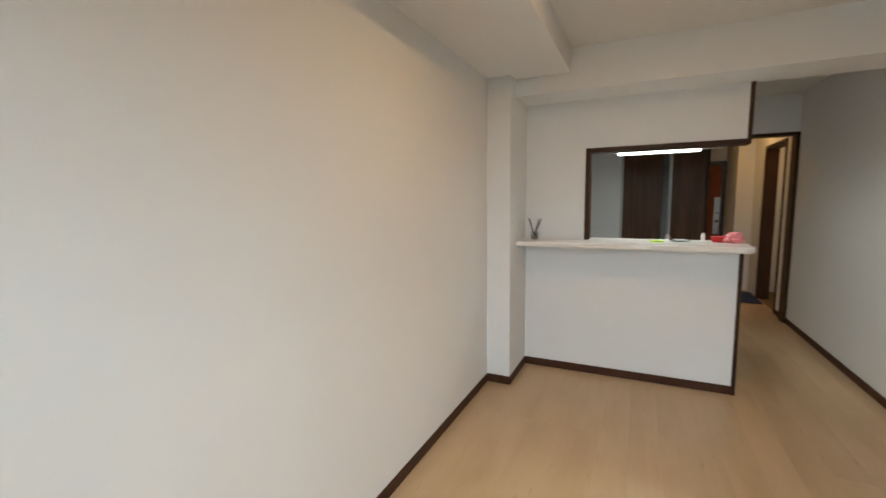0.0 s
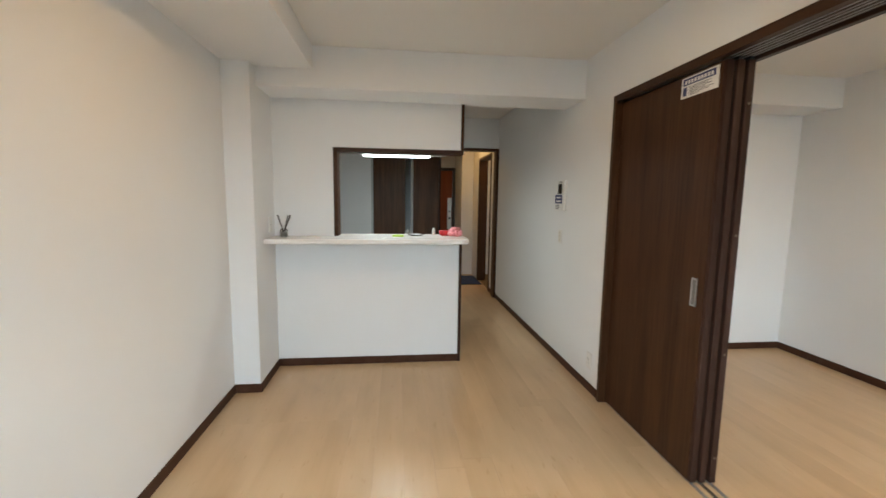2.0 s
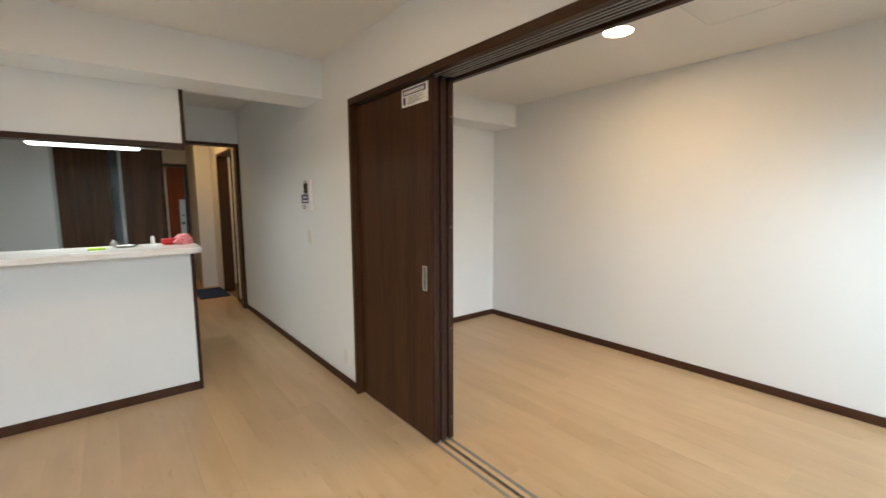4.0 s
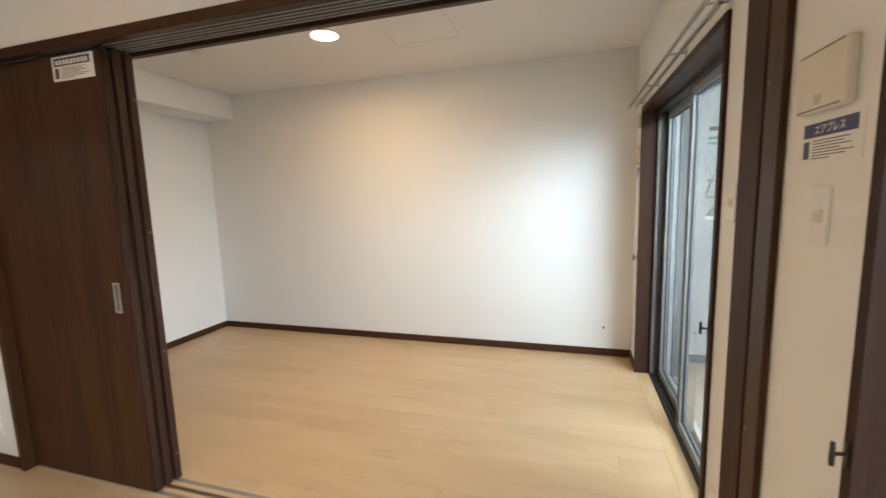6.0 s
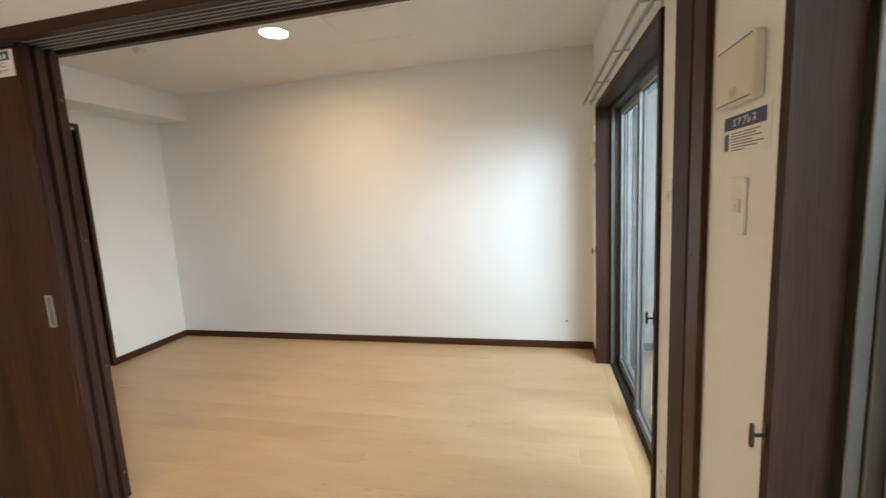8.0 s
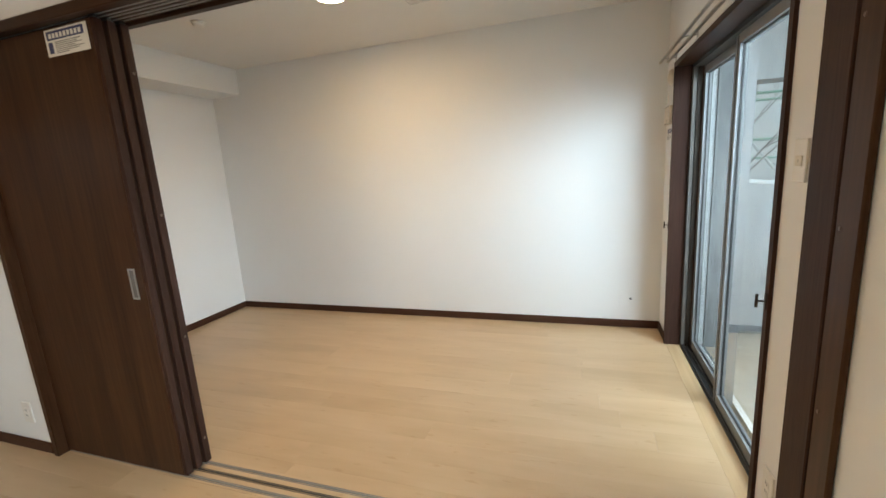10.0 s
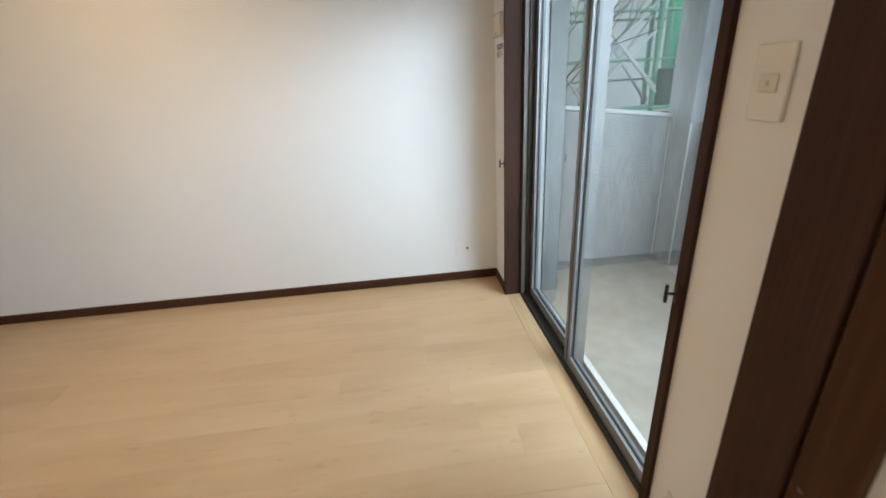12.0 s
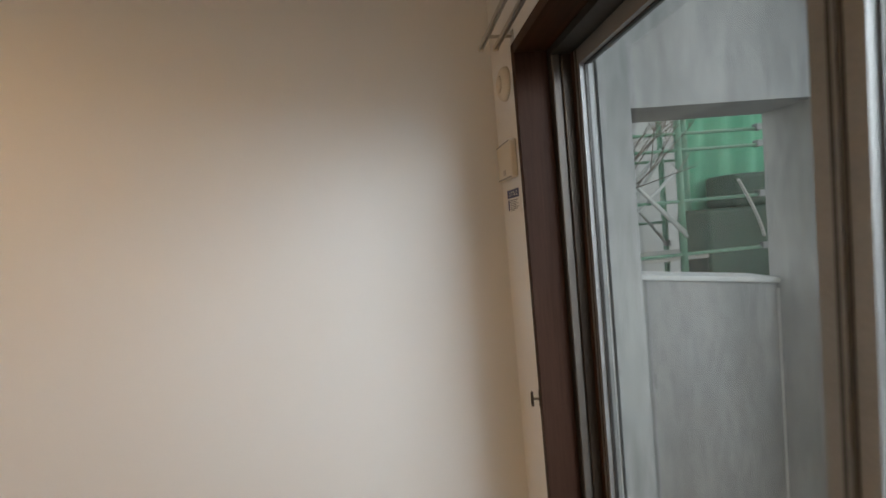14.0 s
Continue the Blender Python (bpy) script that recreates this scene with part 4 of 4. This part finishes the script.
for k in range(14):
    x = -1.95 + 0.29 * k
    part("bar", rod((x, 0.0, 1.40), (x, 0.0, 2.21), 0.010, 8), GREEN, guard)
part("bottom_rail", rod((-2.1, 0.0, 1.42), (2.0, 0.0, 1.42), 0.014, 8), GREEN, guard)
part("top_rail", rod((-2.1, 0.0, 2.20), (2.0, 0.0, 2.20), 0.014, 8), GREEN, guard)
for x in (-2.1, -0.05, 2.0):
    part("post", rod((x, 0.0, 0.0), (x, 0.0, 2.24), 0.018, 10), GREEN, guard)
fence_base = base("barrier", "low green sheet-metal barrier with red reflectors", "barrier", "", (5.2, -5.0, GZ))
part("sheet", box(-3.2, 2.0, -0.02, 0.02, 1.02, 1.21, 0.004, 1), GREEN, fence_base)
for x in (-3.0, -1.5, 0.0, 1.5):
    part("leg", box(x - 0.03, x + 0.03, -0.06, -0.02, 0.0, 1.2, 0.004, 1), GREEN, fence_base)
for x in (-0.95, -0.45, 0.10, 0.60):
    part("reflector", box(x, x + 0.30, 0.02, 0.032, 1.11, 1.16, 0.002, 1), RED, fence_base)
cabinet = base("meter_cabinet", "grey steel electrical cabinet with pale side door on a post", "cabinet", "", (4.18, -2.86, 1.13))
cabinet.scale = (0.7, 0.7, 0.7)
part("body", box(-0.09, 0.09, -0.19, 0.19, 0.02, 0.47, 0.008, 2), CABINET, cabinet)
part("door", box(-0.08, 0.08, 0.19, 0.200, 0.035, 0.455, 0.003, 1), CABINET, cabinet)
part("side_door", box(-0.102, -0.09, -0.175, 0.175, 0.035, 0.455, 0.003, 1), PLASTIC, cabinet, "pale cream side door")
part("roof", box(-0.112, 0.10, -0.205, 0.215, 0.47, 0.485, 0.003, 1), CABINET, cabinet)
part("conduit", rod((0.0, 0.05, 0.02), (0.0, 0.05, -2.11), 0.014, 10), ALU, cabinet)
part("hinge", box(-0.110, -0.102, 0.150, 0.170, 0.10, 0.16, 0.001, 1), ALU, cabinet)
part("hinge", box(-0.110, -0.102, 0.150, 0.170, 0.33, 0.39, 0.001, 1), ALU, cabinet)


def building(name, label, x0, x1, y0, y1, top, wall_mat, face, storeys, cols):
    b = base(name, label, "building", "", ((x0 + x1) / 2, (y0 + y1) / 2, GZ))
    hx, hy, h = (x1 - x0) / 2, (y1 - y0) / 2, top - GZ
    part("wall", box(-hx, hx, -hy, hy, 0, h), wall_mat, b)
    part("roof", box(-hx - 0.2, hx + 0.2, -hy - 0.2, hy + 0.2, h, h + 0.18, 0.02, 1), GREYBOX, b)
    for i in range(storeys):
        z = 0.9 + i * 2.8
        for k in range(cols):
            if face == "y":
                x = -hx + (k + 0.5) * 2 * hx / cols
                w = part("window", boxes((x - 0.50, x - 0.45, hy, hy + 0.05, z, z + 1.0), (x + 0.45, x + 0.50, hy, hy + 0.05, z, z + 1.0), (x - 0.45, x + 0.45, hy, hy + 0.05, z, z + 0.05), (x - 0.45, x + 0.45, hy, hy + 0.05, z + 0.95, z + 1.0)), ALU, b)
                part("pane", box(x - 0.45, x + 0.45, hy, hy + 0.015, z + 0.05, z + 0.95), PALEPANE, w)
            else:
                y = -hy + (k + 0.5) * 2 * hy / cols
                w = part("window", boxes((-hx - 0.05, -hx, y - 0.50, y - 0.45, z, z + 1.0), (-hx - 0.05, -hx, y + 0.45, y + 0.50, z, z + 1.0), (-hx - 0.05, -hx, y - 0.45, y + 0.45, z, z + 0.05), (-hx - 0.05, -hx, y - 0.45, y + 0.45, z + 0.95, z + 1.0)), ALU, b)
                part("pane", box(-hx - 0.015, -hx, y - 0.45, y + 0.45, z + 0.05, z + 0.95), PALEPANE, w)
    return b


building("house", "white rendered neighbouring house beyond the scaffold", 9.2, 16, -5.2, 1.0, 5.4, GREYRENDER, "n", 0, 0)
building("house", "cream two-storey house with a row of windows across the street", 7.5, 24, -25, -19, 3.9, CREAMWALL, "y", 2, 6)
building("apartment_building", "pale apartment building in the distance", 44, 70, -66, -50, 6.0, WHITEWALL, "y", 2, 7)

# scaffold beyond the balcony's end opening
def tube_thing(name, label, a, b, r, mat_, group):
    t = base(name, label, "scaffold", group, a)
    d = Vector(b) - Vector(a)
    part("tube", rod((0, 0, 0), d, r, 10), mat_, t)
    part("coupler", box(-0.035, 0.035, -0.035, 0.035, -0.02, 0.05, 0.005, 1), ALU, t)
    return t


SC = "scaffold tubes"
for x, y in ((6.5, -2.98), (6.5, -2.05), (7.4, -2.55), (7.4, -3.4), (6.9, -3.35), (6.5, -1.2)):
    tube_thing("scaffold_standard", "upright pale green scaffold tube", (x, y, GZ), (x, y, 3.4), 0.034 if y < -2.9 else 0.026, PALEGREEN, SC)
for z in (0.86, 1.42, 1.95, 2.12):
    tube_thing("scaffold_ledger", "horizontal pale green scaffold tube", (6.5, -3.9, z), (6.5, -0.6, z + 0.02), 0.018, PALEGREEN, SC)
for z in (1.18, 1.95):
    tube_thing("scaffold_ledger", "horizontal pale green scaffold tube", (7.4, -4.2, z), (7.4, -0.6, z + 0.03), 0.018, PALEGREEN, SC)
for a, b in (((6.48, -2.0, 2.1), (6.48, -3.0, 1.10)), ((6.52, -2.0, 1.1), (6.52, -2.98, 2.1)), ((7.38, -2.5, 0.9), (7.38, -3.4, 2.0)), ((7.38, -3.4, 0.9), (7.38, -2.55, 2.0)),
             ((6.48, -1.2, 2.1), (6.48, -2.05, 1.0)), ((6.5, -2.1, 1.0), (6.5, -2.95, 1.75)), ((7.36, -2.6, 1.3), (7.36, -3.38, 2.1)), ((6.46, -2.2, 1.9), (6.46, -3.0, 1.05))):
    tube_thing("scaffold_brace", "diagonal steel scaffold brace", a, b, 0.017, PIPE, SC)
deck = base("scaffold_deck", "steel scaffold deck with pale planks", "scaffold", "", (6.9, -2.4, 0.80))
for k in range(3):
    part("plank", box(-0.38 + 0.26 * k, -0.14 + 0.26 * k, -1.7, 1.7, 0, 0.04, 0.005, 1), GREYBOX, deck)
for y in (-1.6, 0.0, 1.6):
    part("leg", rod((0, y, -1.15), (0, y, 0), 0.025, 10), PALEGREEN, deck)


def net_sheet(x, y0, y1, z0, z1, mat_, name, label):
    """A hanging sheet with soft folds and real thickness."""
    n_ = base(name, label, "sheet", "", (x, (y0 + y1) / 2, z0))
    bm = bmesh.new()
    nu, nv, h, w = 22, 16, z1 - z0, y1 - y0
    for side in (0.0, 0.008):
        g = [[bm.verts.new((side + 0.035 * math.sin(i * 1.1 + 0.2 * j) + 0.02 * noise.noise(Vector((i * 0.3, j * 0.3, x))), -w / 2 + w * i / nu, h * j / nv)) for j in range(nv + 1)] for i in range(nu + 1)]
        for i in range(nu):
            for j in range(nv):
                bm.faces.new((g[i][j], g[i + 1][j], g[i + 1][j + 1], g[i][j + 1])).smooth = True
    part("cloth", bm, mat_, n_)
    part("top_cord", rod((0.004, -w / 2, h), (0.004, w / 2, h), 0.008, 8), ALU, n_)
    return n_


net_sheet(7.0, -4.7, -3.38, GZ, 2.9, MESH, "safety_net", "pale green construction safety net hung on a scaffold")
generator = base("site_machine", "dark green sheeted site machine beside the scaffold", "machine", "", (6.75, -3.75, GZ))
part("body", box(-0.25, 0.25, -0.45, 0.48, 0, 1.66, 0.04, 3), DARKGREEN, generator)
part("hood", box(-0.22, 0.22, -0.45, 0.13, 1.66, 2.02, 0.05, 3), DARKGREEN, generator)
for k in range(16):
    a, b = k * 0.07, (k + 1) * 0.07 + 0.01
    part("hose", rod((-0.30, 0.15 - 0.30 * math.sin(a), 1.95 - a * 0.55), (-0.30, 0.15 - 0.30 * math.sin(b), 1.95 - b * 0.55), 0.016, 8), GREYBOX, generator)


def bare_shrub(x, y, h, seed):
    rnd = random.Random(seed)
    s = base("bare_shrub", "leafless twiggy shrub beside the scaffold", "shrub", "", (x, y, GZ))
    bm = bmesh.new()

    def limb(p, d, length, r, depth):
        q = p + d * length
        m = Matrix.Translation((p + q) / 2) @ (q - p).to_track_quat("Z", "Y").to_matrix().to_4x4()
        bmesh.ops.create_cone(bm, cap_ends=True, segments=6, radius1=r, radius2=r * 0.7, depth=length, matrix=m)
        if depth:
            for _ in range(3):
                nd = (d + Vector((rnd.uniform(-0.8, 0.8), rnd.uniform(-0.8, 0.8), rnd.uniform(-0.25, 0.5)))).normalized()
                limb(q, nd, length * rnd.uniform(0.6, 0.85), r * 0.62, depth - 1)

    limb(Vector((0, 0, 0)), Vector((0, 0, 1)), h * 0.46, 0.020, 4)
    part("twigs", bm, TWIG, s)


bare_shrub(6.1, -1.3, 2.4, 4)
pole = base("utility_pole", "grey concrete utility pole across the street", "utility pole", "", (14.1, -17.4, GZ))
part("shaft", rod((0, 0, 0), (0, 0, 8.5), 0.12, 16, 0.7), CONCRETE, pole)
part("transformer", rod((0.3, 0, 5.0), (0.3, 0, 5.7), 0.22, 16), GREYBOX, pole)
for k in range(5):
    part("cable", rod((-0.7 + 0.3 * k, 0, 6.65 - 0.35 * (k % 3)), (-16 + 0.4 * k, 9 - 0.5 * k, 4.4 + 0.55 * k), 0.016, 6), REED, pole, "black overhead cable")
    part("cable", rod((-0.7 + 0.3 * k, 0, 6.65 - 0.35 * (k % 3)), (18, -6 - k, 6.5), 0.016, 6), REED, pole, "black overhead cable")
part("crossarm", box(-0.8, 0.8, -0.05, 0.05, 6.6, 6.7, 0.01, 1), ALU, pole)

# ---- floor boards ----
def boards(x0, x1, y0, y1, pitch, length, seed, start=0.0):
    rnd = random.Random(seed)
    cache = {}
    gap = 0.00015
    x, first = x0, start
    while x < x1 - 0.01:
        xe = min(first if first - x > 0.01 else x + pitch, x1)
        first = 0.0
        y = y0 - rnd.uniform(0.2, 1.0) * length
        while y < y1 - 0.01:
            ya, yb = max(y, y0), min(y + length, y1)
            if yb - ya > 0.02:
                key = (round(xe - x, 4), round(yb - ya, 3))
                if key not in cache:
                    bm = box(gap, key[0] - gap, gap, key[1] - gap, -0.006, 0.0)
                    top_edges = [e for e in bm.edges if min(v.co.z for v in e.verts) > -0.001]
                    bmesh.ops.bevel(bm, geom=top_edges, offset=0.0003, segments=1, affect="EDGES")
                    me = bpy.data.meshes.new("floorboard")
                    bm.to_mesh(me)
                    bm.free()
                    me.materials.append(FLOOR)
                    cache[key] = me
                b = new("floorboard", cache[key])
                b.location = (x, ya, 0)
                b.parent = floor
            y += length
        x = xe


boards(WX, PX0 + 0.022, SY, 9.0, 0.155, 1.818, 1)
boards(PX0 + 0.162, EX, SY, NY2, 0.155, 1.818, 2, 1.897)
